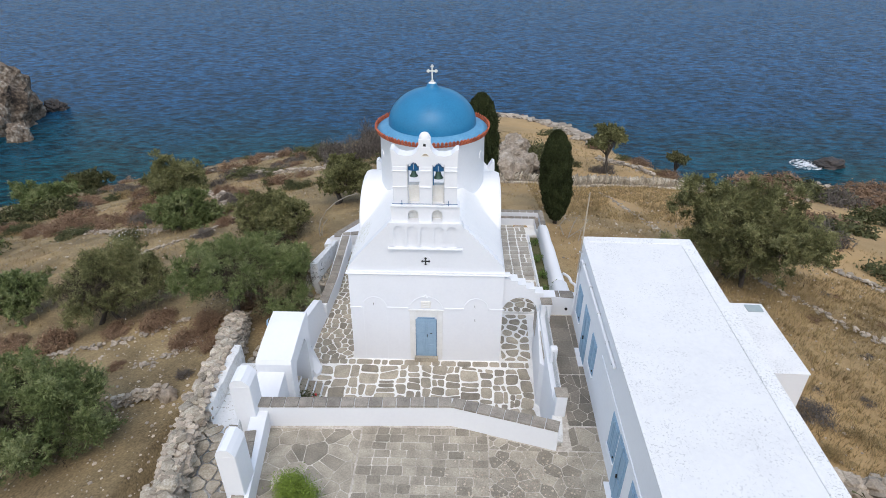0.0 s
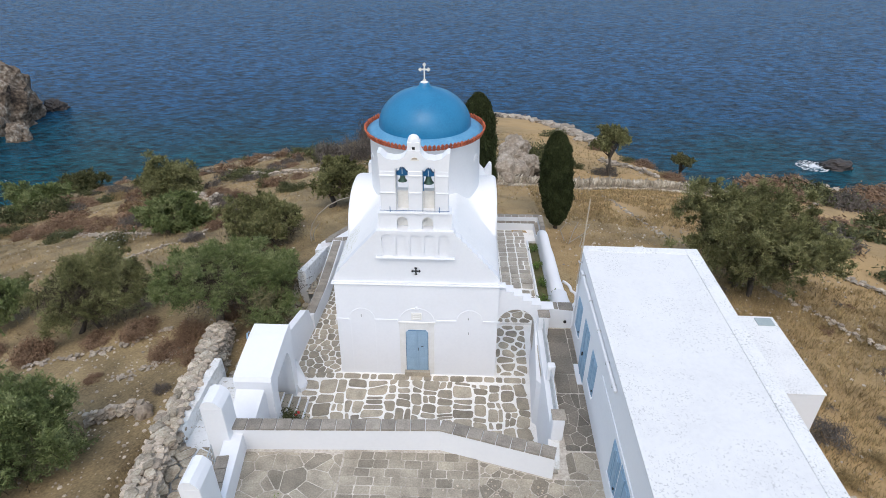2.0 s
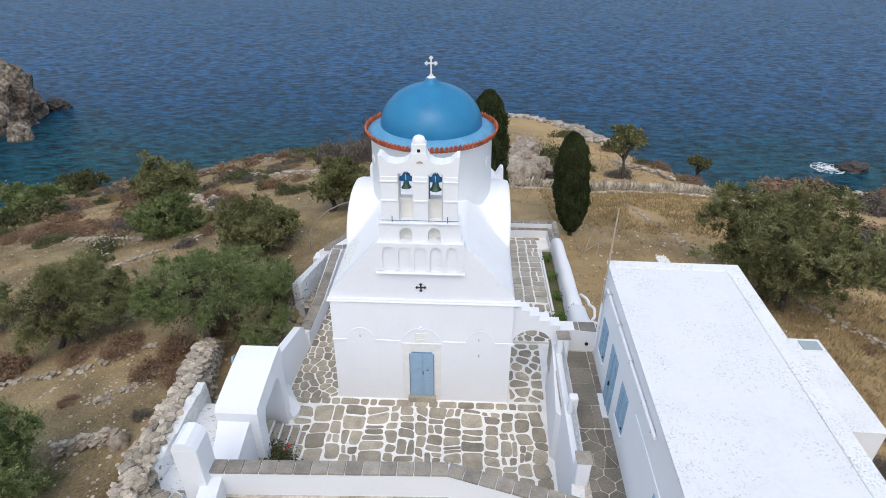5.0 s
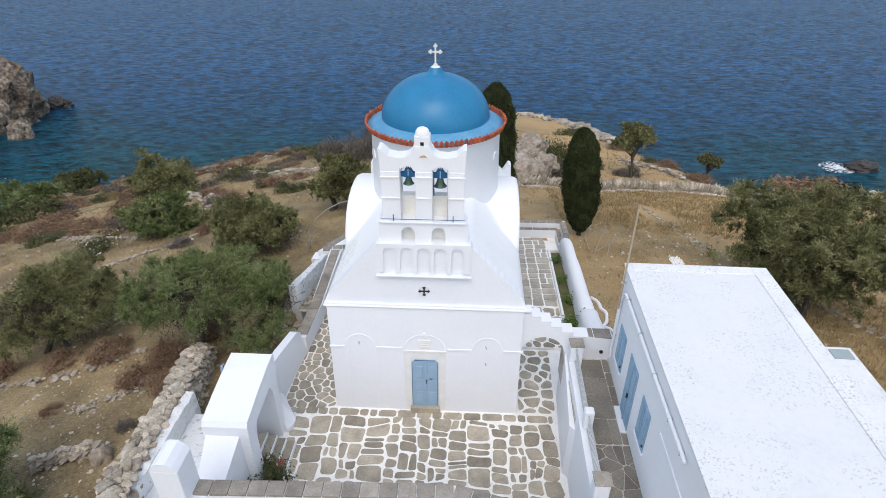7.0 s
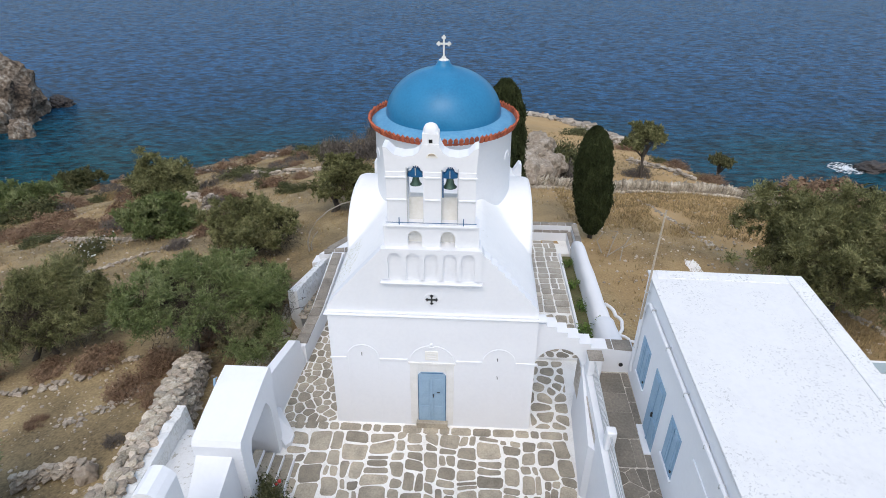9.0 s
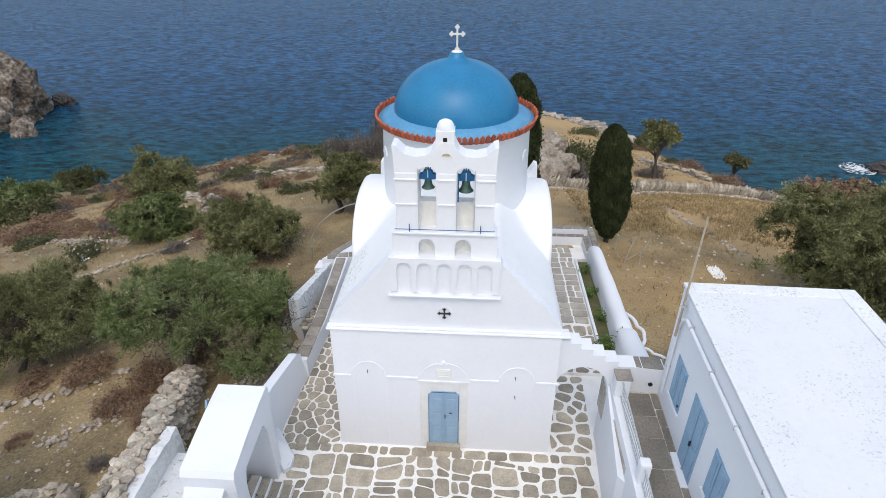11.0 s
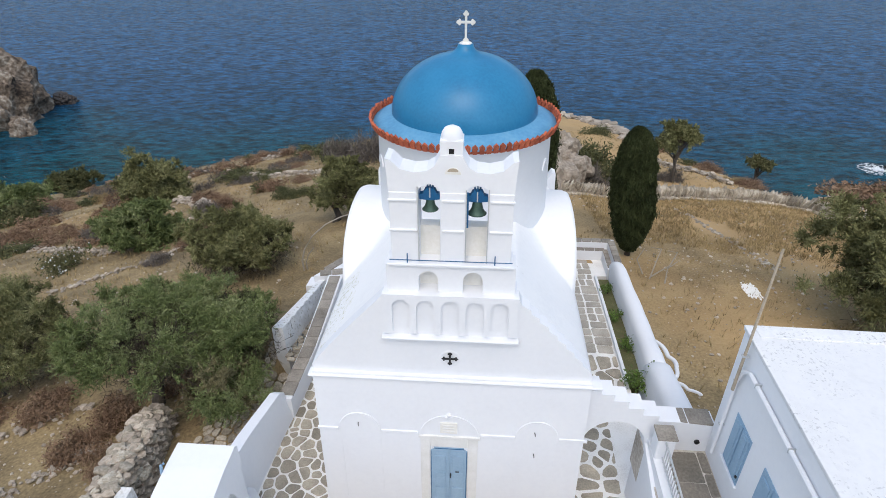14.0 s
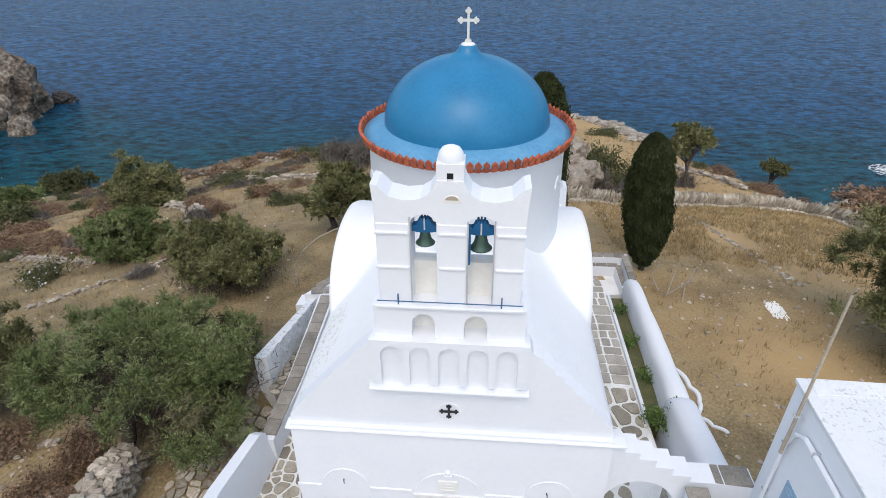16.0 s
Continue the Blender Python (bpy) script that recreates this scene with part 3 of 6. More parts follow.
def east_walls():
    def hump(y0, y1, xa, xb, wa, wb, za, zb):
        """A hand-plastered wall with a softly rounded top, from its near end to its far end."""
        bm = bmesh.new()
        rows = []
        sect = [(-.56, -9), (-.5, -.30), (-.45, -.14), (-.33, -.045), (-.15, -.005), (.08, 0), (.28, -.035), (.42, -.13), (.5, -.32), (.58, -9)]
        n = 18
        for k in range(n + 1):
            t = k / n
            y = y0 + (y1 - y0) * t
            end = .22 * max(0, 1 - 9 * min(t, 1 - t)) ** 2
            x, w, z = xa + (xb - xa) * t + .03 * noise.noise((0, y * .8, 1)), wa + (wb - wa) * t + .05 * noise.noise((3, y * .9, 1)), za + (zb - za) * t - end + .05 * noise.noise((7, y * .7, 2))
            rows.append([bm.verts.new((x + w * p, y, max(-2, z + q) + .012 * noise.noise((p * 4, y * 2, 5)))) for p, q in sect])
        for a, b in zip(rows, rows[1:]):
            for i in range(len(a) - 1):
                bm.faces.new((a[i], a[i + 1], b[i + 1], b[i]))
        bm.faces.new(rows[0][::-1])
        bm.faces.new(rows[-1])
        return bm
    tagged(part("wall_east", hump(4.7, 11.65, 6.28, 6.28, .66, .50, .98, .62), WHITE, smooth=True), "thick rounded white garden wall", "wall", kind="structure")
    tagged(part("wall_east_near", hump(.75, 5.0, 6.24, 6.28, .86, .74, 1.75, 1.05), WHITE, smooth=True), "bulky rounded white wall end", "wall", kind="structure")
    tagged(part("wall_yard_back", slab_of([(2.9, 13.2), (6.2, 13.2), (6.2, 11.5), (6.48, 11.5), (6.48, 13.5), (2.9, 13.5)], -2.5, .38, .03), WHITE), "low white parapet at the yard's end", "wall", kind="structure")
    tagged(part("wall_yard_ledge", slab_of([(2.9, 12.95), (5.95, 12.95), (5.95, 11.5), (6.197, 11.5), (6.197, 13.197), (2.9, 13.197)], -2.5, .09, .02), WHITE), "white ledge along the yard's end", "wall", kind="structure")
    bed = part("garden_bed", slab_of([(5.45, 4.9), (5.98, 4.9), (5.98, 11.3), (5.5, 11.3)], -1.2, lambda x, y: .1 - .055 * max(0, y - 4)), GRASSY)
    tagged(bed, "narrow planted bed along the garden wall", "flower bed")
    soil = [(4.6, 12.1), (5.0, 11.7), (5.3, 12.0), (5.6, 12.5), (5.5, 12.9), (4.7, 12.92), (4.4, 12.5)]
    tagged(part("soil_patch", slab_of(soil, -.6, -.355, .008), GROUND), "ochre soil spilt on the yard paving", "soil")
    part("kerb", slab_of([(5.36, 4.8), (5.46, 4.8), (5.5, 11.4), (5.4, 11.4)], -1.2, lambda x, y: .24 - .055 * max(0, y - 4), .015), WHITE, bed, "white kerb")
    bends = []
    for k, (xa, ya) in enumerate(((7.0, 7.6), (7.3, 6.75), (7.43, 6.12), (7.14, 5.53), (7.55, 5.2))):
        xb, yb = ((7.3, 6.75), (7.43, 6.12), (7.14, 5.53), (7.55, 5.2), (7.9, 4.84))[k]
        for j in range(6):
            t = j / 6
            w = .10 * math.sin(math.pi * t)
            bends.append((xa + (xb - xa) * t + w, ya + (yb - ya) * t + w * .4, ground_at(xa + (xb - xa) * t, ya + (yb - ya) * t) + .02))
    tagged(part("trim_scallop", tube(bends, .085, .06, 8), WHITE, smooth=True), "wavy whitewashed edging on the soil", "edging", kind="structure")


east_walls()


# ---------------------------------------------------------------- the church
LEAN = 0.054


def lean(bm):
    for v in bm.verts:
        v.co.y += LEAN * v.co.z
    return bm


def build_church():
    church = thing("church", "whitewashed island church with blue dome and bell gable", "church")
    P = lambda name, bm, m=WHITE, label="", smooth=False, parent=None: part(name, bm, m, parent or church, label, smooth)
    # body with a slightly leaning front
    body = slab_of([(-3.1, 0), (3.12, 0), (3.14, 9.9), (-3.14, 9.9)], -.4, 4.3, .03)
    for v in body.verts:
        if v.co.y < 1:
            v.co.y += LEAN * v.co.z
    P("wall", body)
    # vaulted roof: nave and cross arm
    xs, ys = np.linspace(-3.14, 3.14, 61), np.linspace(.42, 9.9, 91)
    verts, faces = [], []
    for y in ys:
        for x in xs:
            nave = 4.36 + 1.95 * min(1, (3.14 - abs(x)) / 1.72) ** .92
            armz = 4.36 + 1.62 * math.sqrt(max(0, 1 - abs((y - 5.85) / 2.2) ** 2.3)) - 1.0 * max(0, abs(x) - 2.95) ** 1.6
            z = .5 * (nave + armz + math.sqrt((nave - armz) ** 2 + .05 * max(0, 1 - max(0, abs(x) - 2.4) / .7))) - .03 * max(0, 1 - max(0, abs(x) - 2.4) / .7) + .012 * noise.noise((x * 2, y * 2, 1))
            verts.append((x, y, z))
    w = len(xs)
    for j in range(len(ys) - 1):
        for i in range(w - 1):
            faces.append((j * w + i, j * w + i + 1, (j + 1) * w + i + 1, (j + 1) * w + i))
    n0 = len(verts)
    rim = [j * w for j in range(len(ys))] + [(len(ys) - 1) * w + i for i in range(1, w)] + [j * w + w - 1 for j in range(len(ys) - 2, -1, -1)] + [i for i in range(w - 2, 0, -1)]
    for k in rim:
        verts.append((verts[k][0], verts[k][1], 4.2))
    for k in range(len(rim)):
        q = (k + 1) % len(rim)
        faces.append((rim[k], rim[q], n0 + q, n0 + k))
    me = raw("roof", verts, faces)
    for f in me.polygons:
        f.use_smooth = abs(f.normal.z) > .2
        q = f.center
        f.material_index = int(q.x < -2.5 + .35 * noise.noise((q.x, q.y * 1.3, 2)) and q.y < 3.3)
    me.materials.append(LITROOF)
    me.materials.append(LICHENED_LIT)
    put("roof", me, LITROOF, church, "weathered white vaulted roof, paler to look lit")
    # cornice
    P("cornice", block(-3.2, 3.36, .175, .46, 4.19, 4.25, .025))
    # gable above the cornice, with small steps
    left = [(-3.1, 4.2), (-3.1, 4.44)]
    for k in range(8):
        xa, xb = -3.05 + .2 * k, -3.05 + .2 * (k + 1)
        za, zb = [4.44 + 1.95 * ((3.14 + q) / 1.72) ** .92 for q in (xa, xb)]
        left += [(xa, za + .03), (xb - .02, zb - .07)]
    left += [(-1.40, 6.44)]
    right = [(-x, z) for x, z in left[::-1]]
    left = [(-3.1, 4.2)] + [(-3.1 + 1.7 * k / 8, 4.44 + 1.98 * (k / 8) ** .92) for k in range(9)] + [(-1.40, 6.44)]
    P("gable", profile(left + right, .33, .68, .02))
    # round niche with an iron cross
    ring = bmesh.new()
    prof = [(.155, .0), (.20, -.015), (.23, .0)]
    rows = [[ring.verts.new((r * math.cos(2 * math.pi * i / 28), .33 + d, 4.79 + r * math.sin(2 * math.pi * i / 28))) for i in range(28)] for r, d in prof]
    for a, b in zip(rows, rows[1:]):
        for i in range(28):
            ring.faces.new((a[i], a[(i + 1) % 28], b[(i + 1) % 28], b[i]))
    P("oculus_ring", ring, WHITE, smooth=True)
    arms = []
    for k in range(4):
        a = math.pi / 2 * k
        shape = [(-.022, 0), (-.022, .11), (-.05, .12), (-.05, .15), (-.018, .155), (0, .185), (.018, .155), (.05, .15), (.05, .12), (.022, .11), (.022, 0)]
        arms.append(profile([(x * math.cos(a) - z * math.sin(a), 4.79 + x * math.sin(a) + z * math.cos(a)) for x, z in shape], .298 + k * .0004, .322))
    P("iron_cross", join(*arms), IRON, "black iron cross")
    # blind arches, impost band, doorway of the front
    def half_ring(cx, cz, r, wdt, d, rz=None):
        rz = r if rz is None else rz
        return lean(profile(arc(cx, cz, r + wdt, 0, 180, 20, rz + wdt) + arc(cx, cz, r, 180, 0, 20, rz), -d, .03))
    for cx, r in ((-2.12, .45), (2.04, .45)):
        P("blind_arch", half_ring(cx, 2.64, r, .045, .022, .46))
        for s in (-1, 1):
            P("pilaster_edge", lean(block(cx + s * (r + .025) - .022, cx + s * (r + .025) + .022, -.010, .02, 0, 2.64)))
    for x0, x1 in ((-3.13, -2.63), (-1.61, -.74), (.74, 1.53), (2.55, 3.2)):
        P("impost", lean(block(x0, x1, -.032, .03, 2.58, 2.66, .012)))
    P("door_arch", half_ring(0, 2.57, .64, .045, .022, .58))
    P("lintel", lean(block(-.72, .72, -.045, .03, 2.49, 2.565, .012)), MARBLE, "grey marble lintel")
    for s in (-1, 1):
        P("jamb", lean(block(s * .56 - .12, s * .56 + .12, -.02, .03, .05, 2.49, .01)), MARBLE, "grey marble jamb")
    P("lintel_block", lean(block(-.44, .44, -.02, .03, 2.20, 2.49, .01)), MARBLE, "grey marble lintel block")
    P("threshold", slab_of([(-.5, -.16), (.5, -.16), (.5, .12), (-.5, .12)], -.02, .22, .02), SLAB, "worn stone step")
    plaque = P("plaque", lean(block(-.21, .19, -.035, .03, 2.66, 2.98, .012)), CREAM, "weathered carved plaque")
    for i in range(3):
        part("carved_bar", lean(block(-.14, .12, -.044, -.03, 2.71 + .085 * i, 2.75 + .085 * i, .006)), MARBLE, plaque)
    P("finial", lean(join(block(-.09, .07, -.06, .03, 3.13, 3.18, .01), turned([(0, 0), (.05, .02), (.055, .07), (0, .12)], 12, (-.01, -.02, 3.18)))), WHITE)
    D = .13
    outline = [(-.435, .10), (.435, .10), (.435, 1.96), (.40, 1.965), (.395, 2.0), (.36, 2.005), (.355, 2.05), (-.355, 2.05), (-.36, 2.005), (-.395, 2.0), (-.40, 1.965), (-.435, 1.96)]
    door = P("door", lean(profile([(x, z + D) for x, z in outline], -.034, .03)), DOORBLUE, "closed pale blue double door")
    for s in (-1, 1):
        for z0, z1 in ((.24, .72), (.82, 1.24), (1.34, 1.80)):
            part("panel", lean(block(s * .21 - .13, s * .21 + .13, -.052, -.03, z0 + D, z1 + D, .012)), DOORBLUE, door)
        part("edge_strip", lean(block(s * .428 - .008, s * .428 + .008, -.042, -.03, .10 + D, 1.95 + D)), HEADBLUE, door, "dark blue edge strip")
    part("top_strip", lean(block(-.35, .35, -.042, -.03, 2.03 + D, 2.048 + D)), HEADBLUE, door, "dark blue edge strip")
    part("meeting_bar", lean(block(-.022, .022, -.06, -.03, .12 + D, 2.03 + D, .006)), DOORBLUE, door)
    part("handle", lean(block(.03, .055, -.085, -.03, 1.10 + D, 1.22 + D, .008)), IRON, door, "dark iron handle")
    part("latch", lean(block(.16, .25, -.055, -.03, 1.27 + D, 1.29 + D)), IRON, door, "dark iron latch")
    for s, x, z in ((0, -2.15, 2.84), (1, 1.98, 2.80), (2, 2.0, 2.12)):
        P("hook", lean(tube([(x, .01, z), (x + .01, -.05, z - .01), (x + .015, -.055, z - .07)], .012, .01, 6)), IRON, "small iron hook")
    # five blind arches above a ledge
    P("arcade_back", block(-1.36, 1.36, .372, .9, 5.4, 6.5, 0))
    pts = [(-1.4, 5.5)]
    for k in range(5):
        cx = -1.02 + .51 * k
        pts += [(cx - .19, 5.5)] + arc(cx, 6.16, .19, 180, 0, 12, .22) + [(cx + .19, 5.5)]
    pts += [(1.4, 5.5), (1.4, 6.5), (-1.4, 6.5)]
    P("arcade", profile(pts, .245, .375, .01))
    P("arcade_ledge", block(-1.45, 1.45, .17, .4, 5.37, 5.43, .02))
    # storey with two small arched openings
    pts = [(-1.3, 6.4)]
    for cx in (-.45, .45):
        pts += [(cx - .2, 6.4), (cx - .2, 6.52)] + arc(cx, 6.79, .2, 180, 0, 12, .21) + [(cx + .2, 6.52), (cx + .2, 6.4)]
    pts += [(1.3, 6.4), (1.3, 7.14), (-1.3, 7.14)]
    P("belfry_base", profile(pts, .40, .92, .012))
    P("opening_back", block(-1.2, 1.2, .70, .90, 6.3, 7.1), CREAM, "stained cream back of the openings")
    P("belfry_sill", block(-1.24, 1.24, .34, .97, 7.13, 7.19, .015))
    # bell storey: piers and shaped crown with through openings
    for x0, x1 in ((-1.18, -.62), (-.21, .28), (.70, 1.18)):
        P("pier", block(x0, x1, .46, 1.0, 7.17, 8.70, .012))
    pts = [(-1.18, 8.70), (-.62, 8.70)] + arc(-.415, 8.70, .205, 180, 0, 10, .17) + [(-.21, 8.70), (.28, 8.70)] + arc(.49, 8.70, .21, 180, 0, 10, .17) + [(.70, 8.70), (1.18, 8.70)]
    crown = [(1.2, 9.12), (1.22, 9.36), (1.12, 9.33), (.95, 9.16), (.7, 9.10), (.46, 9.13), (.32, 9.22), (.24, 9.36), (.21, 9.44)]
    pts += crown + [(-x, z) for x, z in crown[::-1]]
    P("belfry_crown", profile(pts, .48, 1.0, .012))
    P("crown_bow", profile(arc(0, 9.1, .30, 0, 180, 14, .34) + arc(0, 9.1, .2, 180, 0, 14, .17), .474, .5, .006))
    P("lunette", profile(arc(.03, 9.08, .15, 0, 180, 12, .13), .47, .484), CREAM, "shallow stained lunette")
    # raised darker plate: shade of the lunette's hole put into colour, not cut
    P("lunette_hollow", profile(arc(.03, 9.13, .10, 0, 180, 12, .07), .466, .474), POLE, "tan plate painting the shade in the lunette's top")
    for x0, x1 in ((-1.2, -.66), (-.17, .25), (.74, 1.2)):
        for z in (7.88, 8.52):
            P("string_course", block(x0, x1, .425, .5, z, z + .045, .012))
    kiosk = P("crown_niche", profile([(-.21, 9.36), (-.05, 9.36), (-.05, 9.56), (.05, 9.56), (.05, 9.36), (.21, 9.36), (.21, 9.70), (-.21, 9.70)], .5, .92, .01))
    cap = turned([(.2, 0), (.2, .05), (.185, .12), (.14, .19), (.07, .225), (0, .235)], 20, (0, .71, 9.69))
    part("cap", cap, WHITE, kiosk, smooth=True)
    # plate coloured near-black to paint the shade within the niche
    part("niche_back", block(-.05, .05, .56, .60, 9.37, 9.56), HOLE_SHADE, kiosk, "near-black plate for the shade in the little opening")
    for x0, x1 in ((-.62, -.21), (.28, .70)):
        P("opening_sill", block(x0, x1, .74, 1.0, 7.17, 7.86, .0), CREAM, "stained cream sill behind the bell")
    # rail under the bells
    rail = P("bell_rail", tube([(-1.22, .40, 7.25), (1.22, .40, 7.25)], .010, .010, 6), HEADBLUE, "thin blue iron rail")
    for x in (-.86, .87):
        part("rail_pin", tube([(x, .40, 7.18), (x, .40, 7.40)], .014, .012, 6), HEADBLUE, rail)
    # bells
    for cx, k, mouth in ((-.405, .74, 8.29), (.49, .86, 8.23)):
        bz = mouth + .12
        bell = P("bell", turned([(0, .34 * k), (.07 * k, .335 * k), (.10 * k, .30 * k), (.115 * k, .2 * k), (.14 * k, .1 * k), (.19 * k, .02 * k), (.215 * k, 0), (.20 * k, .01), (.12 * k, .1 * k), (.08 * k, .27 * k), (0, .28 * k)], 24, (cx, .62, bz - .12)), BRONZE, "green patinated bronze bell", True)
        head = [(-.25, .0), (-.25, .10), (-.16, .12), (-.12, .2), (-.09, .2), (-.085, .25), (-.045, .25), (-.04, .21), (-.018, .21), (-.018, .26), (.018, .26), (.018, .21), (.04, .21), (.045, .25), (.085, .25), (.09, .2), (.12, .2), (.16, .12), (.25, .10), (.25, 0), (.1, -.02), (-.1, -.02)]
        part("headstock", profile([(cx + x * .80, mouth + .33 * k + z * .95) for x, z in head], .54, .68, .006), HEADBLUE, bell, "blue painted headstock")
        part("clapper", join(tube([(cx, .62, bz + .05), (cx, .62, bz - .13)], .012, .014, 6), turned([(0, -.04), (.035, 0), (0, .04)], 10, (cx, .62, bz - .16))), IRON, bell)
        part("strap", block(cx - .012, cx + .012, .525, .542, bz + .16, bz + .36), STEEL, bell, "pale iron strap")
    P("blue_post", block(.285, .33, .47, .53, 7.98, 8.70), HEADBLUE, "blue painted post beside the bell")
    for x, z1 in ((-.63, 8.82), (.285, 8.78), (.705, 8.80)):
        P("iron_bar", block(x - .011, x + .011, .44, .465, 7.2, z1), STEEL, "thin grey iron bar")
    # drum, skirt, ring of tiles, dome
    C = (.035, 5.85, 0)
    P("drum", turned([(2.36, 4.4), (2.34, 6.4), (2.31, 8.22), (2.38, 8.27), (2.38, 8.34), (0, 8.36)], 72, C), WHITE, smooth=True)
    for k in range(8):
        a = radians(-90 + 22.5 + 45 * k)
        m = Matrix.Translation(Vector(C) + Vector((2.325 * math.cos(a), 2.325 * math.sin(a), 0))) @ Matrix.Rotation(a + math.pi / 2, 4, "Z")
        bm = profile(arc(0, 7.35, .2, 0, 180, 12, .26) + arc(0, 7.35, .155, 180, 0, 12, .21), -.025, .05, .006)
        bmesh.ops.transform(bm, matrix=m, verts=bm.verts)
        P("drum_niche", bm)
    P("skirt", turned([(2.44, 8.30), (2.43, 8.36), (2.2, 8.47), (1.93, 8.57)], 72, C), SKIRTBLUE, "pale blue sloping skirt", True)
    dome = P("dome", turned([(1.93, 8.50)] + [(1.93 * math.cos(radians(a)), 8.55 + 1.52 * math.sin(radians(a))) for a in range(0, 76, 4)] + [(.40, 10.04), (.28, 10.11), (.215, 10.19), (.19, 10.27), (0, 10.28)], 72, C), DOMEBLUE, "smooth blue painted dome", True)
    part("knob_top", turned([(0, 0), (.16, 0), (.15, .025), (.10, .045), (0, .05)], 20, (C[0], C[1], 10.275)), WORN, dome)
    spade = [(-.05, 0), (-.062, .08), (-.055, .12), (-.075, .16), (-.05, .2), (-.03, .215), (0, .25), (.03, .215), (.05, .2), (.075, .16), (.055, .12), (.062, .08), (.05, 0)]
    tile = profile(spade, -.028, .028)
    tm = bpy.data.meshes.new("tile")
    bmesh.ops.recalc_face_normals(tile, faces=tile.faces)
    tile.to_mesh(tm)
    tile.free()
    tm.materials.append(TERRA)
    ring = P("tile_ring", turned([(2.36, 8.27), (2.46, 8.30), (2.47, 8.34), (2.38, 8.36)], 72, C), TERRA, "terracotta tile course")
    for k in range(92):
        a = 2 * math.pi * k / 92
        ob = put("tile", tm, TERRA, ring)
        ob.matrix_world = Matrix.Translation((C[0] + 2.44 * math.cos(a), C[1] + 2.44 * math.sin(a), 8.30)) @ Matrix.Rotation(a + math.pi / 2, 4, "Z") @ Matrix.Rotation(radians(random.uniform(14, 22)), 4, "X") @ Matrix.Diagonal((random.uniform(.92, 1.05), 1, random.uniform(.92, 1.06), 1))
    # cross on the dome
    cross = []
    for a, ln in ((0, .25), (90, .22), (-90, .22), (180, .48)):
        sh = [(-.028, 0), (-.026, ln - .1), (-.06, ln - .085), (-.075, ln - .05), (-.045, ln - .03), (-.03, ln), (0, ln + .02), (.03, ln), (.045, ln - .03), (.075, ln - .05), (.06, ln - .085), (.026, ln - .1), (.028, 0)]
        r = radians(a)
        cross.append(profile([(C[0] + x * math.cos(r) - z * math.sin(r), 10.78 + x * math.sin(r) + z * math.cos(r)) for x, z in sh], 5.82 + .0005 * a / 90, 5.88, .006))
    P("dome_cross", join(*cross), MARBLECROSS, "pale marble cross")
    # horned back gable
    for s in (-1, 1):
        P("back_horn", profile([(s * 2.2, 4.2), (s * 2.2, 5.0), (s * 2.75, 4.86), (s * 2.98, 5.25), (s * 3.1, 5.2), (s * 3.14, 4.2)], 9.5, 9.95, .03))
    return church


build_church()


# ---------------------------------------------------------------- the long house
HX0, HX1 = 5.985, 9.99


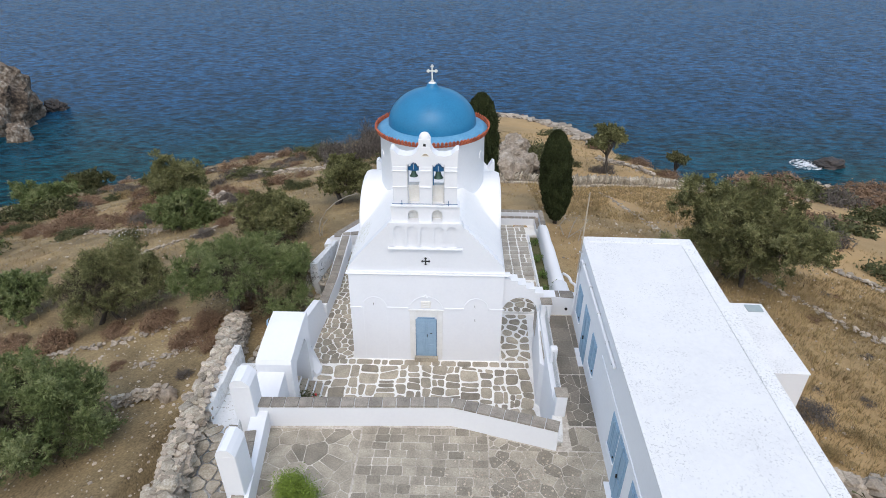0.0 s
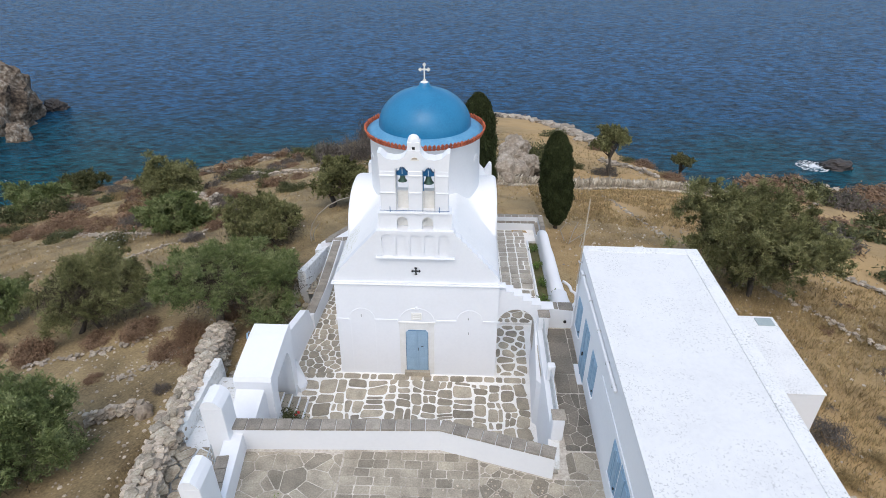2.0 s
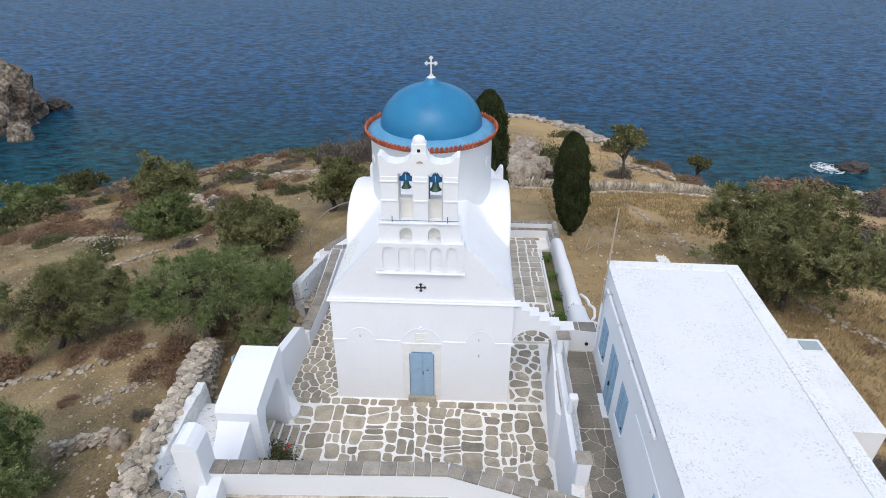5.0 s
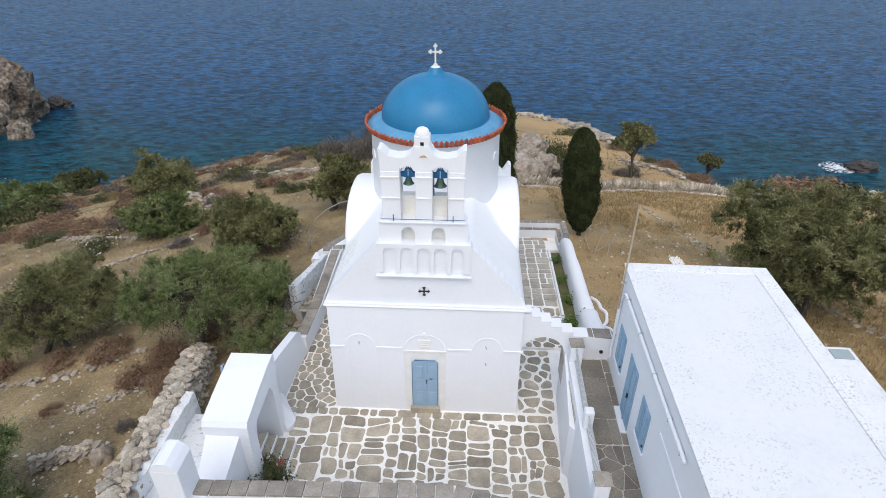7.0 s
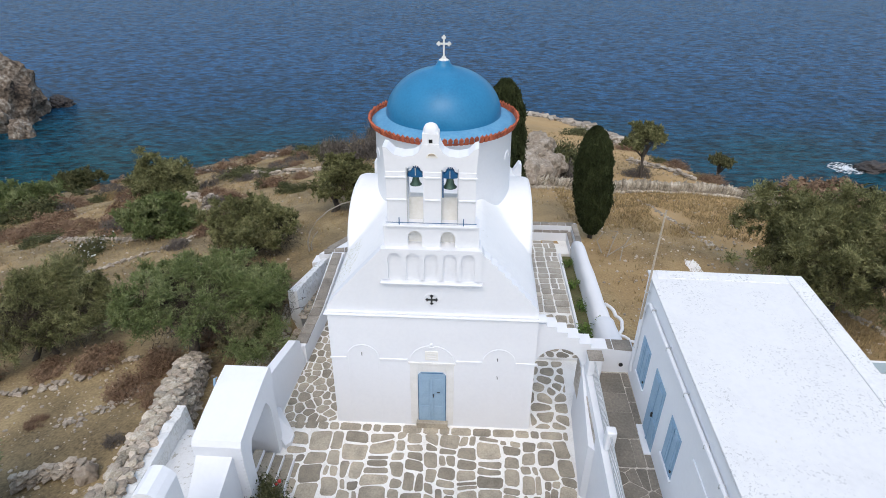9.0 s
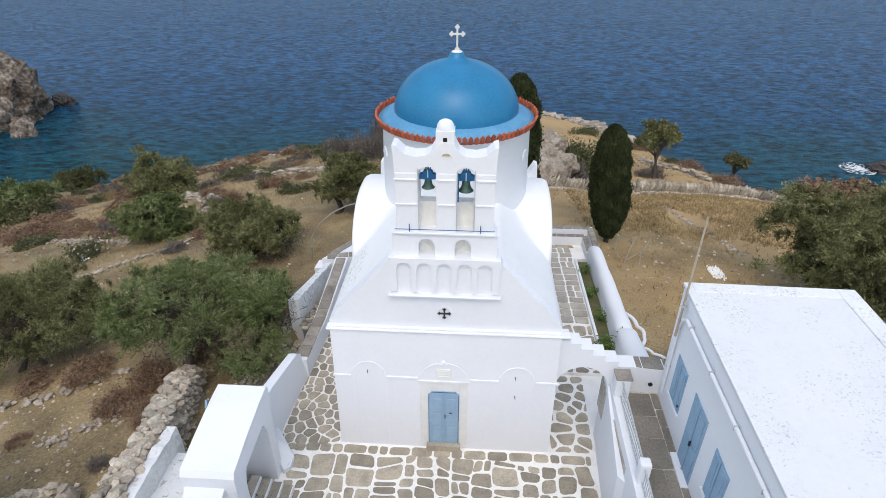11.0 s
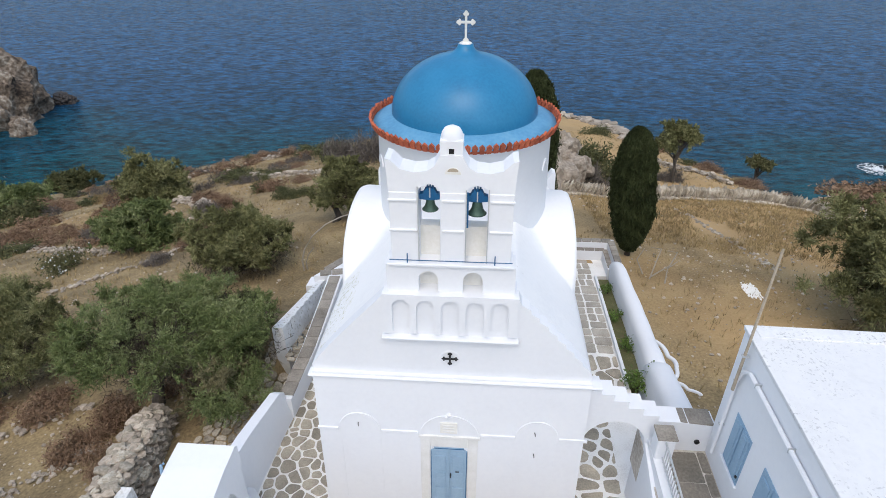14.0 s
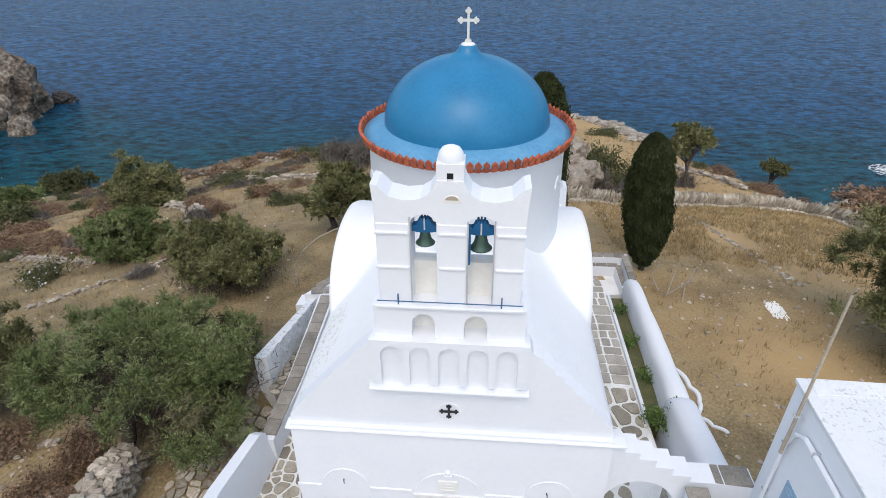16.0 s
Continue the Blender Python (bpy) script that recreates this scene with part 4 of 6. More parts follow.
def build_house():
    house = thing("house", "long flat-roofed white house with blue shutters", "house", (HX0, .38, 0))
    turn = radians(-1.26)
    house.rotation_euler = (0, 0, turn)
    L, W = 16.0, 4.0
    P = lambda name, bm, m=WHITE, label="", parent=None, smooth=False: part(name, bm, m, parent or house, label, smooth)
    P("wall", block(0, W, -L, 0, -1.5, 5.88, .04))
    P("roof", block(-.02, W + .02, -L - .02, .03, 5.88, 5.955, .02), HOUSEROOF, "flat white roof with grey weather marks")
    P("roof_kerb", block(W - .42, W + .03, -L, .035, 5.95, 5.99, .02), KERBROOF, "raised roof edge")
    P("roof_kerb", block(0.16, W - .42, -.34, .035, 5.95, 5.985, .012), KERBROOF, "raised roof edge")
    P("roof_kerb", block(-.03, .16, -L, .035, 5.95, 5.98, .015), HOUSEROOF, "raised roof edge")
    P("plinth_band", block(-.03, .01, -L, -5.2, 4.60, 4.66, .012))

    def shutter(y0, y1, z0, z1):
        f = P("window", block(-.015, .02, y1, y0, z0, z1), SHUTTER, "closed pale blue shutters")
        mid = (y0 + y1) / 2
        for a, b in ((y1 + .04, mid - .02), (mid + .02, y0 - .04)):
            part("shutter_leaf", block(-.04, -.012, a, b, z0 + .04, z1 - .04, .01), SHUTTER, f)
            part("shutter_panel", block(-.055, -.038, a + .07, b - .07, z0 + .12, z1 - .12, .01), SHUTTER, f)
        part("hinge", block(-.06, -.03, y1 + .02, y1 + .06, z0 + .2, z0 + .26), IRON, f)
        part("sill", block(-.06, .02, y1 - .05, y0 + .05, z0 - .06, z0 - .005, .012), WHITE, f)

    def door(y0, y1):
        d = P("door", block(-.02, .02, y1, y0, COURT + .02, 4.43), SHUTTER, "closed pale blue panelled door")
        mid = (y0 + y1) / 2
        for a, b in ((y1 + .05, mid - .02), (mid + .02, y0 - .05)):
            for z0, z1 in ((COURT + .15, COURT + .95), (COURT + 1.05, 4.3)):
                part("panel", block(-.045, -.018, a + .03, b - .03, z0, z1, .012), SHUTTER, d)
        part("meeting_bar", block(-.055, -.018, mid - .025, mid + .025, COURT + .05, 4.4, .008), SHUTTER, d)
        part("handle", block(-.10, -.05, mid - .09, mid - .05, 3.25, 3.4, .01), IRON, d)
        part("door_step", block(-.18, .0, y1 - .06, y0 + .06, COURT - .02, COURT + .04, .012), WHITE, d)

    for a in (-.80, -3.72, -7.28, -9.6):
        shutter(a, a - .78, 3.08, 4.37)
    for a in (-2.2, -8.15):
        door(a, a - .9)
    pipe = P("gutter_pipe", tube([(-.07, -.85, 5.46), (-.07, -6.75, 5.52)], .045, .045, 8), WHITE, "white horizontal drain pipe")
    for y in (-1.2, -2.7, -4.2, -5.6, -6.5):
        part("clip", block(-.116, .0, y - .012, y + .012, 5.43, 5.54), STEEL, pipe, "dark pipe clip")
    down = P("downpipe", tube([(-.07, -.85, 5.46), (-.07, -.62, 5.3), (-.06, -.45, 4.9), (-.06, -.42, 2.7)], .038, .038, 8), WHITE, "white downpipe")
    part("clip", block(-.105, .0, -.455, -.385, 4.87, 4.9), STEEL, down, "dark pipe clip")
    part("clip", block(-.105, .0, -.455, -.385, 3.6, 3.63), STEEL, down, "dark pipe clip")
    annex = P("annex", block(W - .1, W + 3.80, -3.55, .60, -1.5, 2.66, .03), WHITE, "low white annex")
    part("annex_roof", block(W, W + 3.82, -3.57, .62, 2.66, 2.71, .015), KERBROOF, annex, "flat roof with black lichen marks")
    part("skylight", block(W + 3.05, W + 3.68, .02, .48, 2.71, 2.745, .01), GLASS, annex, "grey glass skylight")
    return house


build_house()
mast = thing("antenna_pole", "thin weathered pole leaning at the house corner", "pole", (5.86, -.12, 4.7))
part("shaft", tube([(0, 0, 0), (.02, .01, 1.4), (.05, .03, 3.37)], .035, .022, 7), POLE, mast)
part("clamp", block(-.045, .09, -.045, .045, .9, .93), STEEL, mast)


# ---------------------------------------------------------------- gatehouse, pillars, railings
def build_gatehouse():
    g = thing("gatehouse", "small white arched gatehouse over the steps", "gatehouse", (-5.2, -2.3, 0))
    o = Vector((5.2, 2.3, 0))

    def P(name, bm, m=WHITE, label="", smooth=False):
        for v in bm.verts:
            v.co += o
        return part(name, bm, m, g, label, smooth)

    P("roof", profile([(-3.53, 2.3), (-3.53, 2.72), (-3.44, 2.87), (-2.6, 3.03), (-1.6, 3.17), (-1.02, 3.2), (-.95, 3.1), (-.95, 2.5)], -5.88, -4.6, .07, "x"))
    P("wall_north", block(-5.82, -4.66, -1.3, -.985, -.9, 2.55, .03))
    east = [(-3.5, -.9), (-3.0, -.9), (-3.0, 1.65)] + [(y, z) for y, z in arc(-2.19, 1.7, .81, 180, 0, 18, .95)] + [(-1.38, -.9), (-.98, -.9), (-.98, 2.6), (-3.5, 2.4)]
    P("wall_east", profile(east, -4.9, -4.63, .0, "x"))
    P("jamb_apron", slab_of([(-5.0, -.98), (-4.5, -1.2), (-4.36, -1.05), (-4.36, -.7), (-4.75, -.45), (-5.1, -.45)], -.4, lambda x, y: .12 if x > -4.6 else 1.0, .06), WHITE)
    P("wall_south", block(-5.82, -4.66, -3.515, -3.2, -.9, 2.5, .03))
    P("buttress", slab_of([(-5.75, -5.4), (-5.15, -5.4), (-4.85, -3.35), (-5.84, -3.35)], -.9, lambda x, y: 1.25 if y < -4.5 else 2.5, .2))
    for i in range(4):
        P("step", block(-5.25 + .29 * i, -4.98 + .29 * i, -3.5, -1.66, -.3, .44 - .11 * i, .015), SLAB, "grey stone step")
        P("nosing", block(-4.985 + .29 * i, -4.955 + .29 * i, -3.5, -1.66, -.3, .436 - .11 * i), WHITE)
    P("pipe_end", tube([(-5.88, -1.75, 2.9), (-5.93, -1.72, 3.1), (-5.9, -1.7, 3.3), (-5.84, -1.68, 3.34)], .035, .03, 7), SHUTTER, "pale blue pipe end")
    return g


build_gatehouse()


def pillar(x0, x1, y0, y1, z0, z1, label):
    p = thing("gate_pillar", label, "pillar", ((x0 + x1) / 2, (y0 + y1) / 2, z0), "court gate pillars")
    w, d, h = (x1 - x0) / 2, (y1 - y0) / 2, z1 - z0
    part("shaft", block(-w, w, -d, d, 0, h - .25, .03), WHITE, p)
    part("cap", profile([(-w, h - .25), (-w * .78, h - .1), (-w * .35, h), (w * .3, h), (w * .7, h - .12), (w, h - .25)], -d, d, .05), WHITE, p)


pillar(-5.62, -4.98, -6.2, -5.5, 1.0, 4.52, "squat white pillar with rounded top at the court's corner")
pillar(-4.95, -4.42, -9.0, -8.2, 1.0, 4.8, "tall white tapered pillar beside the court gate")
gate = thing("metal_gate", "thin grey metal gate standing ajar by the pillar", "gate", (-5.22, -6.8, 2.4))
part("gate_frame", join(tube([(0, 0, .1), (.12, -1.15, .1)], .02), tube([(0, 0, 1.05), (.12, -1.15, 1.05)], .02), tube([(0, 0, 0), (0, 0, 1.1)], .022), tube([(.12, -1.15, 0), (.12, -1.15, 1.1)], .022)), STEEL, gate)
for i in range(9):
    part("bar", tube([(.012 * (i + 1), -.115 * (i + 1), .1), (.012 * (i + 1), -.115 * (i + 1), 1.05)], .01, .01, 5), STEEL, gate)


def build_railing():
    r = thing("alley_railing", "white painted iron railing on the alley wall", "railing", (4.7, -5.2, 2.6))
    part("top_rail", tube([(0, .3, .52), (.1, 5.3, .56)], .022), STEEL, r)
    part("bottom_rail", tube([(0, .3, .06), (.1, 5.3, .08)], .018), STEEL, r)
    for i in range(44):
        t = (i + 3) / 47
        part("baluster", tube([(.1 * t, 5.3 * t, 0), (.1 * t, 5.3 * t, .54)], .011, .011, 5), STEEL, r)
    for x, y, h, w in ((.0, .14, .62, .19), (.06, 2.35, .66, .13), (.12, 5.15, .62, .2)):
        p = part("post", block(x - w, x + w, y - w, y + w, -.3, h, .05), WHITE, r, "white masonry post")
        if w > .15:
            part("cap", block(x - w - .02, x + w + .02, y - w - .02, y + w + .02, h, h + .05, .015), COPE, p, "slate cap")


build_railing()


# ---------------------------------------------------------------- plants
def leaf_mesh(name, pts, length, width, rnd, up=0.0, out=None):
    """One narrow pointed leaf at each point; with out given, the leaves follow their shoots."""
    n = len(pts)
    if out is None:
        a = rnd.normal(size=(n, 3))
        a[:, 2] += up * 2.5
    else:
        a = out + rnd.normal(size=(n, 3)) * .42
    a /= np.linalg.norm(a, axis=1)[:, None] + 1e-9
    b = np.cross(a, rnd.normal(size=(n, 3)))
    b /= np.linalg.norm(b, axis=1)[:, None] + 1e-9
    s = rnd.uniform(.6, 1.35, (n, 1))
    v = np.stack([pts - a * length * s / 2 + b * width * s / 2, pts - a * length * s / 2 - b * width * s / 2, pts + a * length * s / 2], 1).reshape(-1, 3)
    me = bpy.data.meshes.new(name)
    me.vertices.add(3 * n)
    me.vertices.foreach_set("co", v.ravel())
    me.loops.add(3 * n)
    me.loops.foreach_set("vertex_index", np.arange(3 * n))
    me.polygons.add(n)
    me.polygons.foreach_set("loop_start", 3 * np.arange(n))
    me.update(calc_edges=True)
    return me


def clumps(rnd, count, rx, ry, rz, inner=.45):
    d = rnd.normal(size=(count, 3))
    d /= np.linalg.norm(d, axis=1)[:, None]
    d[:, 2] = np.where(d[:, 2] < -.45, -d[:, 2], d[:, 2])
    r = rnd.uniform(inner, 1.0, (count, 1)) ** .7
    return d * r * np.array([rx, ry, rz]) * (1 + .22 * rnd.normal(size=(count, 1))).clip(.6, 1.25)


def sprays(rnd, centre, size, k):
    """Leaves of one clump: long shoots that rise and spread from its heart; gives points and the ways of the shoots."""
    shoots = max(4, k // 22)
    d = rnd.normal(size=(shoots, 3)) + [0, 0, .8]
    d /= np.linalg.norm(d, axis=1)[:, None]
    reach = size * rnd.uniform(.5, 1.25, (shoots, 1))
    which = rnd.integers(shoots, size=k)
    t = rnd.uniform(.1, 1.0, (k, 1)) ** .8
    p = d[which] * reach[which] * t + rnd.normal(size=(k, 3)) * size * .09
    p[:, 2] -= .18 * (t[:, 0] ** 2) * reach[which, 0] * rnd.uniform(0, 1, k)
    return centre + p, d[which]


def tree(x, y, rx, ry, rz, zc, leaves, seed, label, leaf=(.10, .030), material=OLIVE, group="olive trees", base=None, name="olive_tree", stems=1, fine=.30, dome=False):
    """A tree whose boughs carry clumps of leafy shoots. dome: the crown comes down to the ground all round."""
    rnd = np.random.default_rng(seed)
    bx, by = base or (x, y)
    bz = ground_at(bx, by)
    t = thing(name, label, "tree", (bx, by, bz), group)
    count = 15 + int(4 * rx)
    boughs = clumps(rnd, count, rx * .74, ry * .74, rz * .72, .3)
    if dome:
        boughs[:, 2] = np.abs(boughs[:, 2]) * 1.7 - rz * .62
    c = np.concatenate([bo + clumps(rnd, 14, .36 * rx, .36 * ry, .36 * rz, .25) for bo in boughs])
    if not dome:
        c[:, 2] = np.where(c[:, 2] < -rz * .42, -c[:, 2] * .6, c[:, 2])
    off = np.array([x - bx, y - by, zc - bz])
    c += off
    size = fine * rnd.uniform(.6, 1.6, len(c)) * (rx / 2.4) ** .5
    per = rnd.multinomial(leaves, size ** 2 / (size ** 2).sum())
    made = [sprays(rnd, ci, s, k) for ci, s, k in zip(c, size, per)]
    pts, out = np.concatenate([m[0] for m in made]), np.concatenate([m[1] for m in made])
    h = max(.55, off[2] - rz * .45)
    keep = pts[:, 2] > .08
    if not dome:
        keep &= ~((np.hypot(pts[:, 0], pts[:, 1]) < .95) & (pts[:, 2] < h + .1))
    pts, out = pts[keep], out[keep]
    put("crown", leaf_mesh("crown", pts, leaf[0], leaf[1], rnd, 0, out), material, t)
    # bare twigs inside the crown
    tw = off + clumps(rnd, leaves // (30 if dome else 14), rx * .7, ry * .7, rz * .6, .2) - [0, 0, .4 * rz * dome]
    tw = tw[tw[:, 2] > .2]
    tagged(put("brushwood", leaf_mesh("brushwood", tw, .42, .018, rnd, .3), TWIG, t), kind="stuff")
    # trunk that forks into limbs, one to each bough
    for s in range(stems):
        sway = rnd.normal(size=2) * .18
        foot = np.array([rnd.normal() * .3 * (stems > 1), rnd.normal() * .3 * (stems > 1), -.3])
        fork = np.array([off[0] * .25 + sway[0], off[1] * .25 + sway[1], h * .8])
        r = (.09 + .04 * min(rx, 3)) * (.55 if stems > 1 else 1)
        mid = (foot + fork) / 2 + np.array([sway[1] * .6, -sway[0] * .6, 0])
        tr = part("trunk", tube([foot, foot * .5 + mid * .5 + [0, 0, .05], mid, fork], r * 1.3, r * .8, 8), BARK, t, "dark gnarled trunk", True)
        for e in boughs[s::stems][:9] + off:
            m1 = fork * .6 + e * .4 + np.array([0, 0, .10 * rz]) + rnd.normal(size=3) * .07 * rx
            part("limb", tube([fork - [0, 0, .12], m1, e * .95 + fork * .05], r * .5, r * .12, 6), BARK, tr)
    return t


OL = "grey-green olive tree with a spreading crown on dry soil"
tree(-8.85, 4.6, 4.0, 3.1, 1.5, 1.35, 260000, 11, "green olive tree leaning over the stone wall", base=(-9.62, 2.88), leaf=(.086, .031), fine=.27)
tree(-16.6, 5.3, 3.6, 2.8, 1.95, -.35, 170000, 12, OL, material=OLIVE2, base=(-17.0, 4.6), stems=2, leaf=(.086, .031))
tree(-13.5, -5.2, 3.0, 2.4, 2.3, 1.3, 180000, 13, "leafy green olive tree on the slope below the wall", base=(-14.0, -5.0), leaf=(.086, .031))
tree(-10.3, 12.4, 3.0, 2.5, 2.0, -.3, 140000, 14, "round grey-green olive tree behind the chapel path", leaf=(0.132, 0.0493), material=OLIVE2)
tree(-18.8, 18.4, 2.9, 2.4, 1.9, -2.9, 90000, 15, "bushy olive tree at the field's edge", leaf=(0.156, 0.0609), base=(-18.9, 17.6), stems=2, dome=True)
tree(-26.8, 32.0, 3.9, 3.3, 2.5, -6.4, 105000, 16, "dark round olive tree above the cove", leaf=(0.168, 0.0667), material=OLIVE2, fine=.36, stems=2, dome=True)
tree(-6.8, 19.6, 2.5, 2.3, 1.75, -.4, 75000, 17, "dark olive tree with crooked trunk behind the church", base=(-7.6, 18.4), material=OLIVE2, leaf=(0.144, 0.0551))
tree(17.6, 9.6, 4.7, 4.2, 3.0, 2.0, 270000, 18, "large spreading grey-green olive tree beside the house", leaf=(0.126, 0.0464), material=OLIVE2, base=(16.9, 8.4), stems=4, fine=.32, dome=True)
tree(15.7, 34.8, 2.2, 1.9, 1.35, -2.8, 34000, 19, "slim olive tree with open crown near the coast", base=(15.2, 33.6), leaf=(0.18, 0.0725), material=OLIVE2, stems=2)
tree(23.9, 38.2, 1.3, 1.1, .8, -6.0, 9000, 20, "small windswept tree at the cliff edge", leaf=(0.192, 0.0798), material=MAQUIS, name="small_tree", group="")
tree(-23.2, 6.6, 2.0, 1.8, 1.4, -2.1, 55000, 21, OL, base=(-23.2, 6.6), leaf=(0.132, 0.0493))
tree(-46.5, 39.8, 3.9, 3.4, 2.3, ground_at(-46.5, 39.8) + 1.5, 65000, 23, "dark dense olive tree above the cove", leaf=(0.204, 0.0841), fine=.4, stems=2, dome=True)
tree(-50.5, 53.8, 3.7, 3.3, 2.1, ground_at(-50.5, 53.8) + 1.5, 42000, 24, "dark rounded tree at the cliff rim", leaf=(0.216, 0.0943), material=MAQUIS, fine=.4, stems=2, name="shore_tree", group="", dome=True)
tree(-30.5, 11.5, 2.4, 2.2, 1.6, -3.7, 28000, 22, OL, leaf=(0.168, 0.0653))
tree(-7.1, 3.2, 1.3, 1.9, .9, 1.1, 36000, 25, "thin dry wild olive drooping over the track", leaf=(0.102, 0.0319), material=DRYOLIVE, base=(-7.4, 3.4), stems=3, name="wild_olive", group="", dome=True)


def cypress(x, y, height, radius, seed, label, lean_by=0.0):
    rnd = np.random.default_rng(seed)
    z = ground_at(x, y)
    t = thing("cypress_tree", label, "tree", (x, y, z), "cypress trees")
    part("trunk", tube([(0, 0, -.3), (.02, 0, .6), (0, .02, height * .7)], .16, .05, 8), BARK, t, "short dark trunk", True)
    n = 90000
    u = rnd.uniform(0, 1, n)
    prof = np.interp(u, [0, .07, .22, .42, .68, .86, .95, 1], [.34, .58, .86, 1.0, .92, .72, .5, .2])
    a = rnd.uniform(0, 2 * np.pi, n)
    lump = 1 + .07 * np.sin(a * 3 + u * 9) + .06 * np.sin(a * 9 - u * 21 + 1) + .06 * np.sin(a * 15 + u * 9) + .05 * np.sin(a * 5 + u * 47) + .06 * rnd.normal(size=n)
    r = radius * prof * lump * rnd.uniform(.55, 1, n) ** .35
    pts = np.stack([r * np.cos(a) - lean_by * u, r * np.sin(a), .45 + u * (height - .45)], 1)
    put("crown", leaf_mesh("crown", pts, .19, .045, rnd, 1.0), CYPRESS, t)


cypress(7.62, 15.0, 6.3, .93, 31, "dark slim cypress tree beside the yard wall", .42)
cypress(2.4, 12.4, 8.7, 1.08, 32, "tall dark cypress tree behind the dome")


def shrub_mesh(seed, leaves, leaf, flat=.7, twigs=False):
    rnd = np.random.default_rng(seed)
    c = clumps(rnd, 22, .8, .8, flat, .35)
    c[:, 2] = np.abs(c[:, 2]) * .9 + .08
    pts = np.concatenate([ci + rnd.normal(size=(leaves // 22, 3)) * .14 for ci in c])
    pts[:, 2] = np.abs(pts[:, 2])
    return leaf_mesh("shrub", pts, leaf[0], leaf[1], rnd, .8 if twigs else .2)


SHRUBS = {
    "thorn": ([shrub_mesh(s, 3600, (.11, .038)) for s in (41, 42, 43)], THORN, "brown dry cushion of thorny burnet"),
    "green": ([shrub_mesh(s, 2400, (.125, .048)) for s in (44, 45, 46)], MAQUIS, "dark green low maquis shrub"),
    "grey": ([shrub_mesh(s, 2200, (.26, .022), .85, True) for s in (47, 48)], GREYTWIG, "grey leafless twiggy shrub"),
    "straw": ([shrub_mesh(s, 1100, (.34, .02), .5, True) for s in (49, 50)], STRAW, "tuft of tall straw-coloured dry grass"),
}
for _meshes, _m, _l in SHRUBS.values():
    for _me in _meshes:
        _me.materials.append(_m)
PICK = random.Random(7)


def shrub(kind, x, y, r, h=1.0, z=None):
    meshes, m, label = SHRUBS[kind]
    ob = put("shrub", PICK.choice(meshes), m)
    ob.matrix_world = Matrix.Translation((x, y, (ground_at(x, y) if z is None else z) - .04)) @ Matrix.Rotation(PICK.uniform(0, 6.28), 4, "Z") @ Matrix.Diagonal((r, r * PICK.uniform(.85, 1.15), r * h, 1))
    return tagged(ob, label, "shrub", kind + " shrubs")


